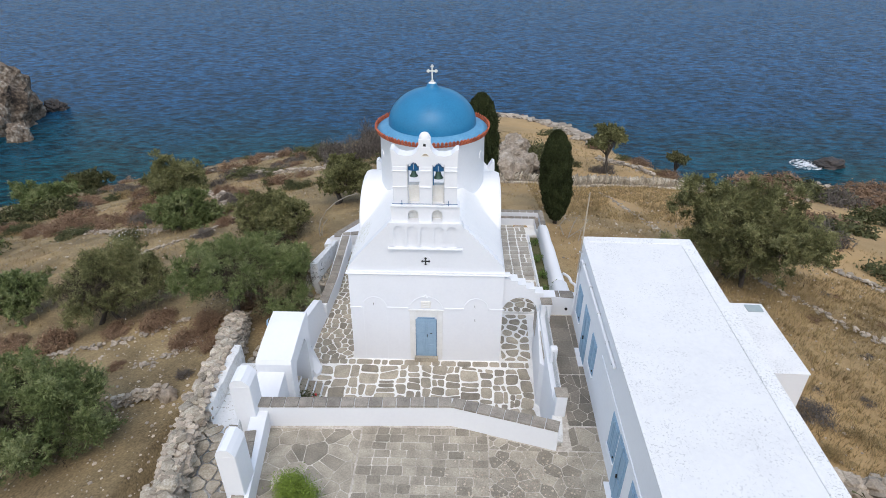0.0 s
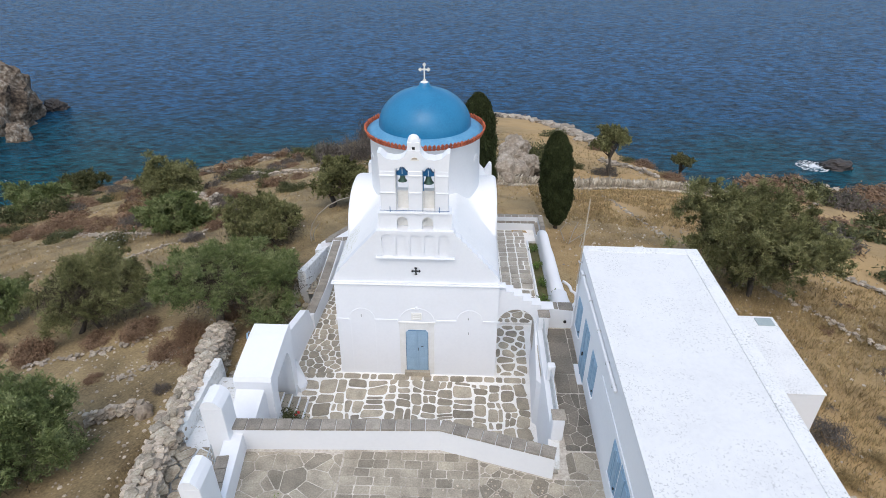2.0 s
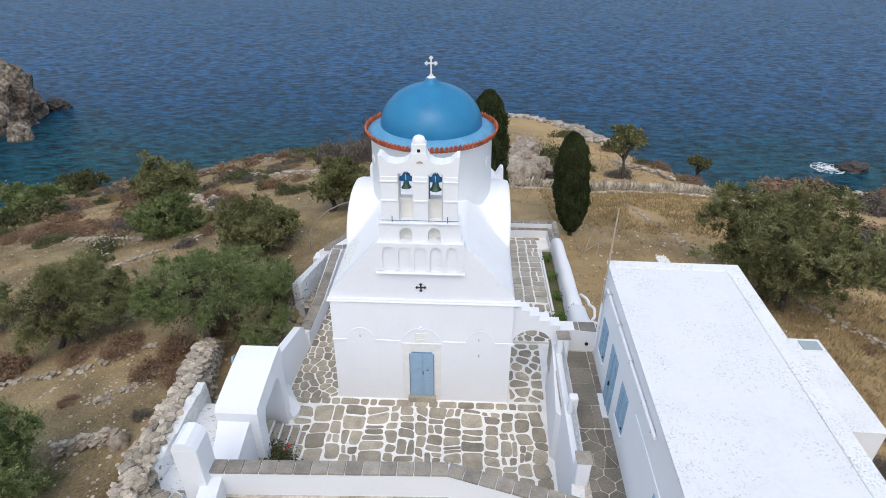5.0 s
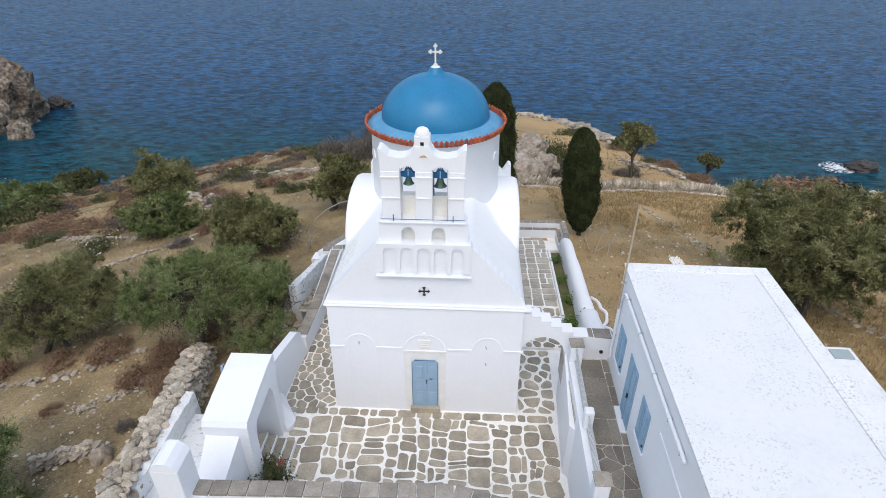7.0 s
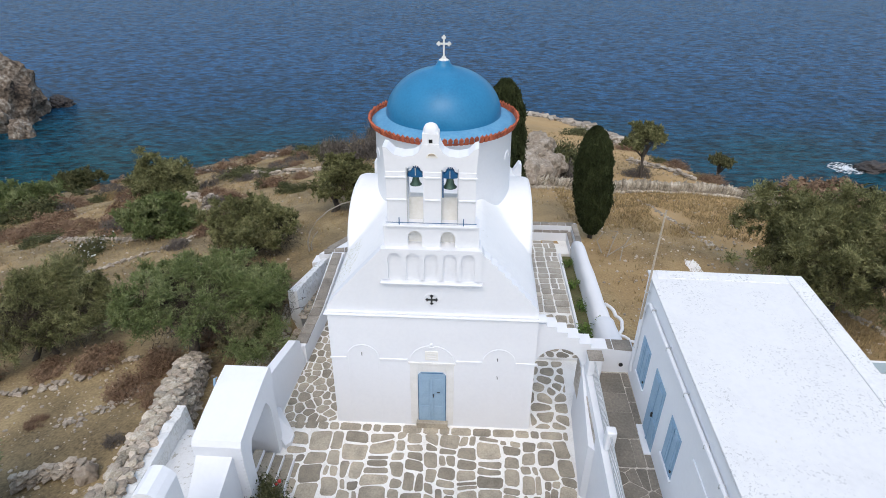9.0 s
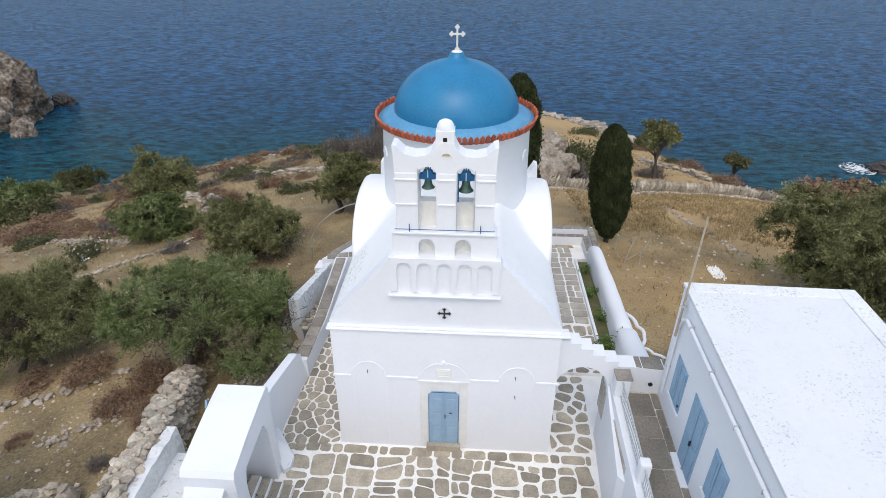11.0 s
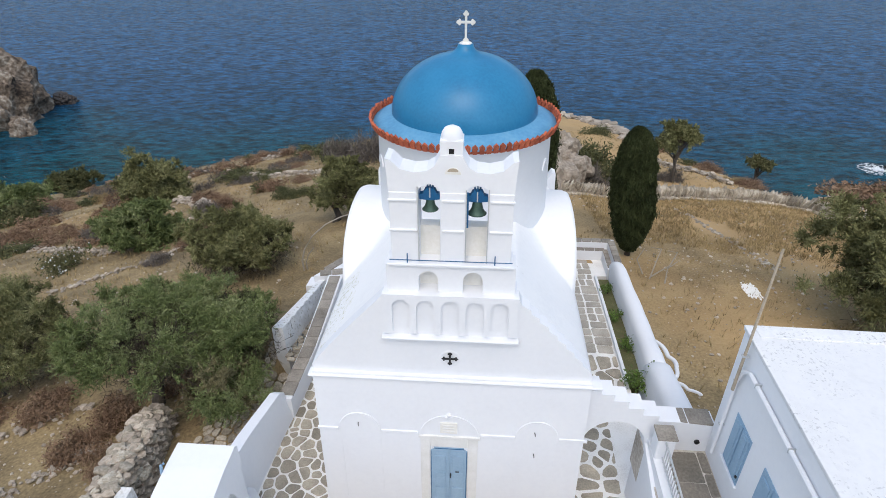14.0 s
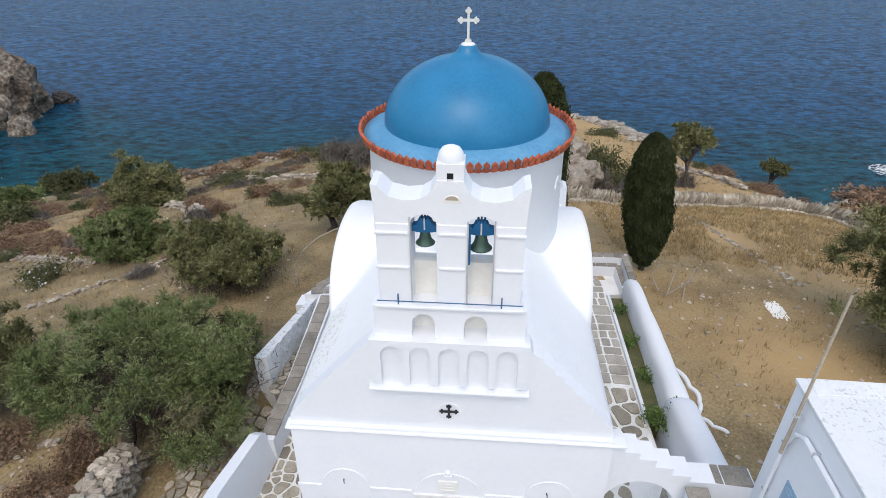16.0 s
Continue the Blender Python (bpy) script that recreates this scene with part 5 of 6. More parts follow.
for k, x, y, r, h in (
        ("thorn", -18.6, 2.7, 1.3, .9), ("thorn", -13.6, 3.4, 1.15, .8), ("thorn", -10.7, 3.0, 1.0, .9), ("thorn", -11.3, 1.6, 1.1, .8), ("thorn", -15.6, 3.2, 1.0, .6),
        ("thorn", -21.5, 3.5, 1.1, .8), ("thorn", -9.7, 1.0, .8, .8), ("thorn", -9.3, 4.4, .9, .8), ("thorn", -14.0, .2, .5, .5), ("grey", -10.0, -1.2, .5, .6),
        ("green", -30.0, 21.5, 1.7, .5), ("thorn", -33.0, 23.6, 1.8, .75), ("thorn", -30.5, 24.0, 1.5, .75), ("thorn", -28.0, 23.6, 1.5, .7), ("thorn", -25.5, 22.6, 1.3, .7), ("grey", -24.2, 21.6, 1.2, .8),
        ("straw", -23.2, 24.2, 1.5, .6), ("straw", -21.8, 24.6, 1.3, .6), ("thorn", -36.2, 25.0, 1.6, .7), ("green", -39.5, 27, 1.8, .6),
        ("thorn", -17.4, 26.0, 1.2, .7), ("thorn", -20.6, 29.5, 1.5, .7), ("grey", -18.2, 24.5, 1.2, .9), ("grey", -16.4, 21.8, 1.2, .8), ("thorn", -15.2, 17.0, 1.1, .6), ("grey", -15.8, 14.6, 1.0, .6),
        ("green", -21.2, 37.5, 2.3, .5), ("green", -18.0, 36.5, 1.5, .5), ("green", -13.2, 26.4, 1.2, .8), ("green", -12.0, 25.9, 1.0, .8), ("thorn", -16.0, 30.2, 1.3, .5), ("thorn", -13.5, 31.5, 1.2, .5),
        ("grey", -11.6, 37.5, 2.5, .9), ("grey", -9.4, 36.2, 2.2, 1.0), ("green", -12.6, 40.0, 2.4, .8), ("grey", -7.2, 38.5, 2.4, .9), ("grey", -8.6, 41.0, 2.2, 1.3), ("green", -5.6, 34.0, 2.0, .8), ("green", -4.0, 29.0, 2.0, .9),
        ("green", -14.5, 45.5, 2.5, .6), ("green", -18.0, 47.5, 2.3, .5), ("thorn", -21.0, 50, 1.8, .5), ("green", -16.2, 50.0, 2.2, .6), ("thorn", -25.2, 53.6, 1.8, .5),
        ("thorn", -24.4, 42.2, 1.4, .4), ("thorn", -19.6, 43.0, 1.2, .4), ("thorn", -16.6, 40.0, 1.2, .4), ("thorn", -29.0, 37.5, 1.8, .6), ("thorn", -31.5, 35.2, 1.8, .7), ("grey", -29.8, 40.8, 1.7, .6),
        ("thorn", -42.0, 38.5, 2.2, .6), ("thorn", -39.5, 36.5, 2.0, .6), ("grey", -37.5, 40.5, 2.0, .6), ("straw", -36.0, 38.5, 1.8, .6), ("green", -41.0, 33.5, 3.0, .9), ("green", -44.5, 31.0, 3.2, .9),
        ("green", -36.4, 17.5, 2.8, 1.1), ("green", -38.6, 20.6, 2.4, 1.0),
        ("green", 7.0, 33.0, 2.6, 1.1), ("green", 8.9, 33.4, 2.6, 1.0), ("green", 8.2, 36.6, 2.6, 1.1), ("green", 10.3, 31.2, 1.6, .7), ("grey", 8.4, 29.6, 1.5, .9), ("green", 6.4, 36.5, 1.6, .8), ("grey", 9.8, 28.6, 1.2, .9), ("green", 14.2, 60, 2.2, .6),
        ("grey", 15.8, 34.2, 1.1, .9), ("grey", 14.6, 33.6, .9, .8), ("green", 12.8, 36.6, 1.1, .8), ("thorn", 21.4, 42.0, 1.6, .6), ("thorn", 22.5, 35.6, 1.5, .6), ("thorn", 24.2, 33.2, 1.4, .6), ("thorn", 18.6, 50.5, 1.8, .5), ("green", 20.2, 44.0, 1.2, .6), ("straw", 22.0, 37.0, 1.2, .6),
        ("grey", 15.2, -2.6, 1.0, .5), ("straw", 14.4, -4.6, .8, .8), ("straw", 16.4, -3.8, .8, .7), ("straw", 17.6, -5.2, 1.0, .8), ("thorn", 14.7, .8, .7, .4), ("straw", 15.8, 1.8, .6, .5), ("grey", 19.4, -3.0, 1.1, .5),
        ("straw", 19.8, 5.6, .6, .6), ("straw", 21.2, 4.6, .6, .6), ("green", 14.2, -8.6, 1.6, .7), ("thorn", 15.8, -9.4, 1.6, .7), ("green", 18.4, -8.6, 1.5, .6)):
    shrub(k, x, y, r, h)


def scrub(name, items, label):
    """Far shrubs of several kinds joined into one object."""
    kinds = list(FAR)
    cos, slots = [], []
    for kind, x, y, r, h in items:
        me = FAR[kind][PICK.randrange(len(FAR[kind]))]
        co = np.empty(3 * len(me.vertices))
        me.vertices.foreach_get("co", co)
        a = PICK.uniform(0, 6.28)
        co = co.reshape(-1, 3) * [r, r, r * h]
        co = np.stack([co[:, 0] * math.cos(a) - co[:, 1] * math.sin(a) + x, co[:, 0] * math.sin(a) + co[:, 1] * math.cos(a) + y, co[:, 2] + ground_at(x, y) - .04], 1)
        cos.append(co)
        slots.append(np.full(len(co) // 3, kinds.index(kind)))
    co, slot = np.concatenate(cos), np.concatenate(slots)
    me = bpy.data.meshes.new(name)
    me.vertices.add(len(co))
    me.vertices.foreach_set("co", co.ravel())
    me.loops.add(len(co))
    me.loops.foreach_set("vertex_index", np.arange(len(co)))
    me.polygons.add(len(slot))
    me.polygons.foreach_set("loop_start", 3 * np.arange(len(slot)))
    for k in kinds:
        me.materials.append(SHRUBS[k][1])
    me.polygons.foreach_set("material_index", slot)
    me.update(calc_edges=True)
    return tagged(put(name, me, None), label, "scrub", kind="stuff")


FAR = {"thorn": [shrub_mesh(s, 850, (.19, .085), .6) for s in (141, 142)], "green": [shrub_mesh(s, 850, (.19, .085), .6) for s in (144, 145)], "grey": [shrub_mesh(s, 900, (.26, .04), .7, True) for s in (147, 148)], "straw": [shrub_mesh(s, 700, (.34, .035), .5, True) for s in (149, 150)]}
rs = random.Random(21)
east, west, clumpy, rim = [], [], [], []
for i in range(190):
    x, y = rs.uniform(26, 74), rs.uniform(10, 48)
    if y < coast(x) - 1:
        east.append((rs.choice(("thorn", "thorn", "green", "green", "grey", "thorn")), x, y, rs.uniform(1.2, 2.8), rs.uniform(.5, .8)))
for i in range(150):
    x, y = rs.uniform(-46, -15), rs.uniform(19, 50)
    if noise.noise((x * .16, y * .16, 3)) > -.08 and y < coast(x) - 3:
        west.append((rs.choice(("thorn", "thorn", "thorn", "grey", "straw", "green")), x, y, rs.uniform(.6, 1.5), rs.uniform(.5, .8)))
for i in range(70):
    x, y = rs.uniform(14.5, 27), rs.uniform(-8, 9)
    clumpy.append((rs.choice(("straw", "straw", "straw", "thorn", "grey")), x, y, rs.uniform(.2, .55), rs.uniform(.4, .7)))
for i in range(30):
    x = rs.uniform(-46, 24)
    rim.append((rs.choice(("thorn", "thorn", "green", "grey")), x, coast(x) - rs.uniform(1.0, 5.5), rs.uniform(.8, 1.7), rs.uniform(.4, .6)))
scrub("scrub_slope", east, "brown and dark green cushions of scrub on the far slope")
scrub("scrub_terraces", west, "brown thorny cushions on the old terraces")
scrub("dry_clumps", clumpy, "straw-coloured clumps on the slope below the house")
scrub("rim_scrub", rim, "low brown scrub along the cliff rim")


def scatter_stuff(name, count, seed, region, make, material, label, category):
    """Many small pieces as one object: make(rnd) gives the vertices and faces of one piece about the origin."""
    rnd = random.Random(seed)
    verts, faces = [], []
    for _ in range(count):
        x, y = region(rnd)
        z = ground_at(x, y)
        v, f = make(rnd)
        n0 = len(verts)
        verts += [(x + a, y + b, z + c) for a, b, c in v]
        faces += [tuple(n0 + i for i in q) for q in f]
    ob = put(name, raw(name, verts, faces), material)
    return tagged(ob, label, category, kind="stuff")


def stone_piece(rnd, s=None):
    s = s or rnd.choice((.04, .05, .06, .08, .13))
    base = [(1, 0, 0), (0, 1, 0), (-1, 0, 0), (0, -1, 0), (.6, .6, .6), (-.6, .6, .6), (-.6, -.6, .6), (.6, -.6, .6)]
    v = [(s * a * rnd.uniform(.7, 1.4), s * b * rnd.uniform(.7, 1.4), s * (.1 + c * rnd.uniform(.6, 1.1))) for a, b, c in base]
    return v, [(0, 1, 4), (1, 5, 4), (1, 2, 5), (2, 6, 5), (2, 3, 6), (3, 7, 6), (3, 0, 7), (0, 4, 7), (4, 5, 6, 7)]


def pebble(rnd):
    return stone_piece(rnd, rnd.choice((.02, .03, .03, .04, .05, .08)))


def tuft(rnd):
    v, f = [], []
    for k in range(5):
        a, b, h = rnd.uniform(0, 6.28), rnd.uniform(0, .16), rnd.uniform(.08, .27)
        x, y = b * math.cos(a), b * math.sin(a)
        n0 = len(v)
        v += [(x - .015 * math.sin(a), y + .015 * math.cos(a), -.01), (x + .015 * math.sin(a), y - .015 * math.cos(a), -.01), (x + .1 * math.cos(a), y + .1 * math.sin(a), h)]
        f.append((n0, n0 + 1, n0 + 2))
    return v, f


def off_walls(x, y):
    return not (-8.4 < x < 14.5 and -16 < y < 1.2) and not (-6.8 < x < 7.3 and -8 < y < 14.5)


def pick(x0, x1, y0, y1, patch=0.0):
    def region(rnd):
        while True:
            x, y = rnd.uniform(x0, x1), rnd.uniform(y0, y1)
            if off_walls(x, y) and y < coast(x) - 1 and noise.noise((x * .18, y * .18, 7)) > patch - .5:
                return x, y
    return region


scatter_stuff("dry_grass", 16000, 51, pick(-45, 30, 5, 60, .1), tuft, STRAW, "thin dry straw grass over the slopes", "grass")
scatter_stuff("dry_grass", 9000, 52, pick(7, 27, 17, 30, -.1), tuft, STRAW, "straw grass on the enclosed field", "grass")
scatter_stuff("dry_grass", 8000, 55, pick(14.5, 27, -10, 10, -.2), tuft, STRAW, "straw grass on the slope below the house", "grass")
scatter_stuff("loose_stones", 1200, 56, pick(7, 24, 1, 27, -.2), pebble, RUBSTUFF, "small pale pebbles on the enclosed field", "stones")
scatter_stuff("loose_stones", 5200, 53, pick(-40, 28, -10, 56, .4), pebble, RUBSTUFF, "pale loose stones strewn on the soil", "stones")
scatter_stuff("loose_stones", 500, 54, pick(-16, -8.5, -9, 5), pebble, RUBSTUFF, "pebbles strewn beside the wall", "stones")


def rubble_band(line, width, count, seed, sizes=(.08, .12, .18, .24), high=.35, label="low tumbled wall of pale field stones", name="rubble_wall", material=PALE):
    """A tumbled wall of stones along a line; one object."""
    rnd = random.Random(seed)
    verts, faces = [], []
    seg = [(Vector(a), Vector(b)) for a, b in zip(line, line[1:])]
    lens = [(b - a).length for a, b in seg]
    for _ in range(count):
        a, b = rnd.choices(seg, lens)[0]
        p = a.lerp(b, rnd.random())
        d = (b - a).normalized()
        s = rnd.gauss(0, .42)
        x, y = p.x - d.y * s * width, p.y + d.x * s * width
        z = ground_at(x, y) + high * max(0, 1 - abs(s) * 1.3) * rnd.random()
        v, f = stone_piece(rnd, rnd.choice(sizes))
        n0 = len(verts)
        verts += [(x + q[0], y + q[1], z + q[2]) for q in v]
        faces += [tuple(n0 + i for i in q) for q in f]
    return tagged(put(name, raw(name, verts, faces), material), label, "stone wall", kind="stuff")


rubble_band([(-38, 26.3), (-30, 22.3), (-22.5, 18.4), (-20.3, 17.6)], .6, 420, 61, sizes=(.06, .09, .14), high=.2)
rubble_band([(-20.6, 12.6), (-16.2, 15.4), (-15.0, 18.5)], .4, 150, 62, sizes=(.05, .08, .12), high=.15)
rubble_band([(-26.5, 45.5), (-22.5, 40.0), (-18.4, 36.4), (-13.8, 34.4), (-9.5, 33.5)], .22, 620, 63, high=.4)
rubble_band([(-30, 44.6), (-25.5, 47.5), (-21, 51.0), (-15.5, 54.0)], .2, 480, 64, high=.35)
rubble_band([(-17.5, 21.5), (-18.5, 25.5), (-20.5, 28.8), (-24, 31)], .8, 260, 65)
rubble_band([(-18.5, 1.6), (-16.0, 2.2), (-13.8, 2.6), (-12.0, 3.6)], .3, 80, 66, sizes=(.06, .09, .13), high=.15)
rubble_band([(-12.9, -.2), (-11.4, .9), (-10.6, 2.0)], .6, 110, 67, sizes=(.04, .06, .09), high=.1)
rubble_band([(-12.2, -2.9), (-11.3, -2.5), (-10.5, -2.3), (-10.0, -2.45)], .3, 300, 68, sizes=(.05, .08, .11, .15), high=.5)
tagged(rocky("boulder", -10.05, -2.6, .1, .34, .32, .36, 8, BOULDER, .3, 3), "grey boulder on the tumbled stones", "rock", "boulders")
rubble_band([(18.2, 9.0), (20.0, 6.5), (21.6, 4.2), (24, 1)], .3, 130, 69, sizes=(.07, .1, .15), high=.12)
rubble_band([(23.4, 12.0), (25.4, 9.6), (28, 6.6)], .35, 110, 70, sizes=(.08, .12, .18), high=.25)
rubble_band([(13.2, -6.0), (15.4, -6.4), (18, -6.6)], .5, 150, 71, sizes=(.16, .24, .3))
rubble_band([(12.8, 24.4), (13.2, 23.2), (13.6, 20.5), (13.9, 18.8), (14.8, 15.2)], .35, 130, 72, sizes=(.05, .07, .1), high=.03)
rubble_band([(17.0, 43), (19.6, 38.5), (20.8, 35.4)], .5, 220, 73, high=.4)
rubble_band([(4, 84), (9, 84), (13, 80), (17.2, 74), (18.6, 64), (20, 52)], 1.6, 520, 74, sizes=(.2, .35, .5, .7), high=.6, label="pale broken rock along the cliff rim", name="rim_rocks")
rubble_band([(26, 26), (40, 44), (56, 70)], 9, 160, 76, sizes=(.2, .3, .45), high=.3, label="rocks between the shrubs of the slope", name="slope_rocks")

for x, y, z, s, seed in ((5.3, 27.6, -2.6, 1.7, 1), (6.9, 29.4, -2.4, 1.2, 2), (5.8, 29.6, -1.9, 1.0, 3), (6.2, 31.2, -1.6, 1.1, 4), (4.2, 28.4, -2.9, 1.3, 5)):
    tagged(rocky("boulder", x, y, z - .6, s * 1.1, s * .9, s * .95, seed, BOULDER, .34, 4), "large tan weathered boulder on the slope", "rock", "boulders")


def field_wall(line, height, thick, seed):
    """A dry-stone wall: a core and a course of upright stones on top, each its own piece."""
    rnd = random.Random(seed)
    w = thing("field_wall", "dry-stone field wall topped with upright stones", "stone wall", (line[0][0], line[0][1], ground_at(*line[0])))
    o = Vector(w.location)
    meshes = []
    for k in range(5):
        bm = bmesh.new()
        bmesh.ops.create_icosphere(bm, subdivisions=1, radius=.5)
        for v in bm.verts:
            v.co *= 1 + .28 * noise.noise(v.co * 3 + Vector((seed + k, 0, 0)))
        me = bpy.data.meshes.new("stone")
        bm.to_mesh(me)
        bm.free()
        me.materials.append(RUBBLE)
        meshes.append(me)
    bm = bmesh.new()
    pts = []
    for (xa, ya), (xb, yb) in zip(line, line[1:]):
        n = max(2, int(math.hypot(xb - xa, yb - ya) / .8))
        pts += [(xa + (xb - xa) * i / n, ya + (yb - ya) * i / n) for i in range(n)]
    pts.append(line[-1])
    rows = []
    for i, (x, y) in enumerate(pts):
        a, b = Vector(pts[max(0, i - 1)]), Vector(pts[min(len(pts) - 1, i + 1)])
        d = (b - a).normalized()
        g = ground_at(x, y)
        rows.append([bm.verts.new(Vector((x - d.y * s * thick, y + d.x * s * thick, g + z)) - o) for s, z in ((-.45, -.4), (-.32, height * .8), (.32, height * .8), (.45, -.4))])
    for a, b in zip(rows, rows[1:]):
        for i in range(3):
            bm.faces.new((a[i], a[i + 1], b[i + 1], b[i]))
    part("core", bm, RUBSTUFF, w)
    count = 0
    for (xa, ya), (xb, yb) in zip(line, line[1:]):
        length = math.hypot(xb - xa, yb - ya)
        s = 0.0
        while s < length and count < 290:
            t = s / length
            x, y = xa + (xb - xa) * t, ya + (yb - ya) * t
            for upright in (True, False):
                ob = put("stone", rnd.choice(meshes), RUBBLE, w)
                ob.matrix_parent_inverse = Matrix()
                turn = math.atan2(yb - ya, xb - xa)
                if upright:
                    m = Matrix.Translation(Vector((x, y, ground_at(x, y) + height * .86)) - o) @ Euler((rnd.gauss(0, .12), rnd.gauss(.25, .16), turn + rnd.gauss(0, .15))).to_matrix().to_4x4() @ Matrix.Diagonal((rnd.uniform(.17, .27), thick * rnd.uniform(1.0, 1.4), rnd.uniform(.7, 1.15), 1))
                else:
                    d = -rnd.uniform(.75, 1.15) * thick
                    px, py = x - math.sin(turn) * d, y + math.cos(turn) * d
                    m = Matrix.Translation(Vector((px, py, ground_at(px, py) + .06)) - o) @ Euler((rnd.gauss(0, .2), rnd.gauss(0, .2), turn + rnd.gauss(0, .4))).to_matrix().to_4x4() @ Matrix.Diagonal((rnd.uniform(.22, .5), rnd.uniform(.2, .36), rnd.uniform(.2, .42), 1))
                ob.matrix_basis = m
                count += 1
            s += rnd.uniform(.11, .16)
    return w


field_wall([(4.4, 26.2), (9.0, 26.2)], .55, .45, 81)
field_wall([(10.6, 27.0), (13.1, 27.8), (19.75, 29.8), (22.2, 29.8), (23.6, 28.3), (24.3, 25.8)], .62, .5, 82)


def limed_face(o):
    """A lumpy whitewashed slab of wall face that falls along the path."""
    bm = bmesh.new()
    rows = []
    for k in range(25):
        t = k / 24
        y, x = -5.1 + 4.2 * t, -7.08 - .42 * t
        top = 2.12 - .78 * t + .06 * noise.noise((y * 3, 0, 4))
        row = [Vector((x - .35, y, top - 1.4)), Vector((x - .32, y, top))]
        for j in range(9):
            z = top - 1.35 * j / 8
            row.append(Vector((x + .05 * noise.noise((y * 4, z * 4, 2)) + .03 * noise.noise((y * 11, z * 11, 7)) + .02 * j / 8, y, z)))
        rows.append([bm.verts.new(p - o) for p in row])
    for a, b in zip(rows, rows[1:]):
        for i in range(len(a) - 1):
            bm.faces.new((a[i], a[i + 1], b[i + 1], b[i]))
    bm.faces.new(rows[0][::-1])
    bm.faces.new(rows[-1])
    return bm


def main_stone_wall():
    """The dry-stone wall that follows the path west of the court."""
    w = thing("stone_wall", "thick dry-stone wall of pale rough field stones", "stone wall", (-7.4, -4, 0))
    o = Vector(w.location)
    rnd = random.Random(91)
    line = [(-6.5, -10.5, 3.45), (-6.87, -8.13, 3.08), (-7.29, -6.16, 2.6), (-7.68, -4.4, 2.16), (-7.98, -2.4, 1.72), (-8.25, -.7, 1.38), (-8.58, 1.2, 1.0), (-8.9, 2.6, .4)]
    bm = bmesh.new()
    rows = [[bm.verts.new(Vector(p) - o) for p in ((x - .5, y, -1.2), (x - .3, y, z - .12), (x + .3, y, z - .12), (x + .34, y, -1.2))] for x, y, z in line]
    for a, b in zip(rows, rows[1:]):
        for i in range(3):
            bm.faces.new((a[i], a[i + 1], b[i + 1], b[i]))
    part("core", bm, RUBSTUFF, w)
    meshes = []
    for k in range(8):
        bm = bmesh.new()
        bmesh.ops.create_icosphere(bm, subdivisions=2 if k < 3 else 1, radius=.5)
        for v in bm.verts:
            q = Vector([max(-.36, min(.36, c)) for c in v.co])
            v.co = q * (1 + .35 * noise.noise(v.co * 2.6 + Vector((k * 3.7, 0, 0))))
        me = bpy.data.meshes.new("stone")
        bm.to_mesh(me)
        bm.free()
        me.materials.append(RUBBLE)
        meshes.append(me)
    total = 0
    while total < 298:
        k = rnd.choices(range(len(line) - 1), [2.3, 2, 2, 2, 1.8, 1.8, 1.6])[0]
        t = rnd.random()
        x, y, z = [line[k][i] + (line[k + 1][i] - line[k][i]) * t for i in range(3)]
        s = rnd.choice((.2, .27, .34, .42))
        if total % 5 < 3:
            p = Vector((x + rnd.uniform(-.32, .32), y, z - .07 + rnd.uniform(-.04, .04)))
            lie = .16
        else:
            p = Vector((x + .29, y, z - rnd.uniform(.16, 1.1)))
            lie = .1
        ob = put("stone", rnd.choice(meshes), RUBBLE, w)
        ob.matrix_basis = Matrix.Translation(p - o) @ Euler((rnd.gauss(0, lie), rnd.gauss(0, lie), rnd.uniform(0, 6.28))).to_matrix().to_4x4() @ Matrix.Diagonal((s * rnd.uniform(1.0, 1.6), s * rnd.uniform(.8, 1.2), s * rnd.uniform(.35, .6), 1))
        total += 1
    # white-washed face beside the path
    part("limewashed_face", limed_face(o), WORN, w, "patchy whitewashed face")
    verts, faces = [], []
    for _ in range(1500):
        k = rnd.randrange(len(line) - 1)
        t = rnd.random()
        x, y, z = [line[k][i] + (line[k + 1][i] - line[k][i]) * t for i in range(3)]
        side = rnd.choice((-.4, 0, .34, .34))
        v, f = stone_piece(rnd, rnd.choice((.05, .08, .11, .15)))
        px, pz = x + (side if side else rnd.uniform(-.3, .3)), (z - .1 if not side else z - rnd.uniform(.1, 1.6))
        n0 = len(verts)
        verts += [(px + a - o.x, y + b - o.y, pz + c - o.z) for a, b, c in v]
        faces += [tuple(n0 + i for i in q) for q in f]
    tagged(put("small_stones", raw("small_stones", verts, faces), RUBSTUFF, w), kind="stuff")


main_stone_wall()


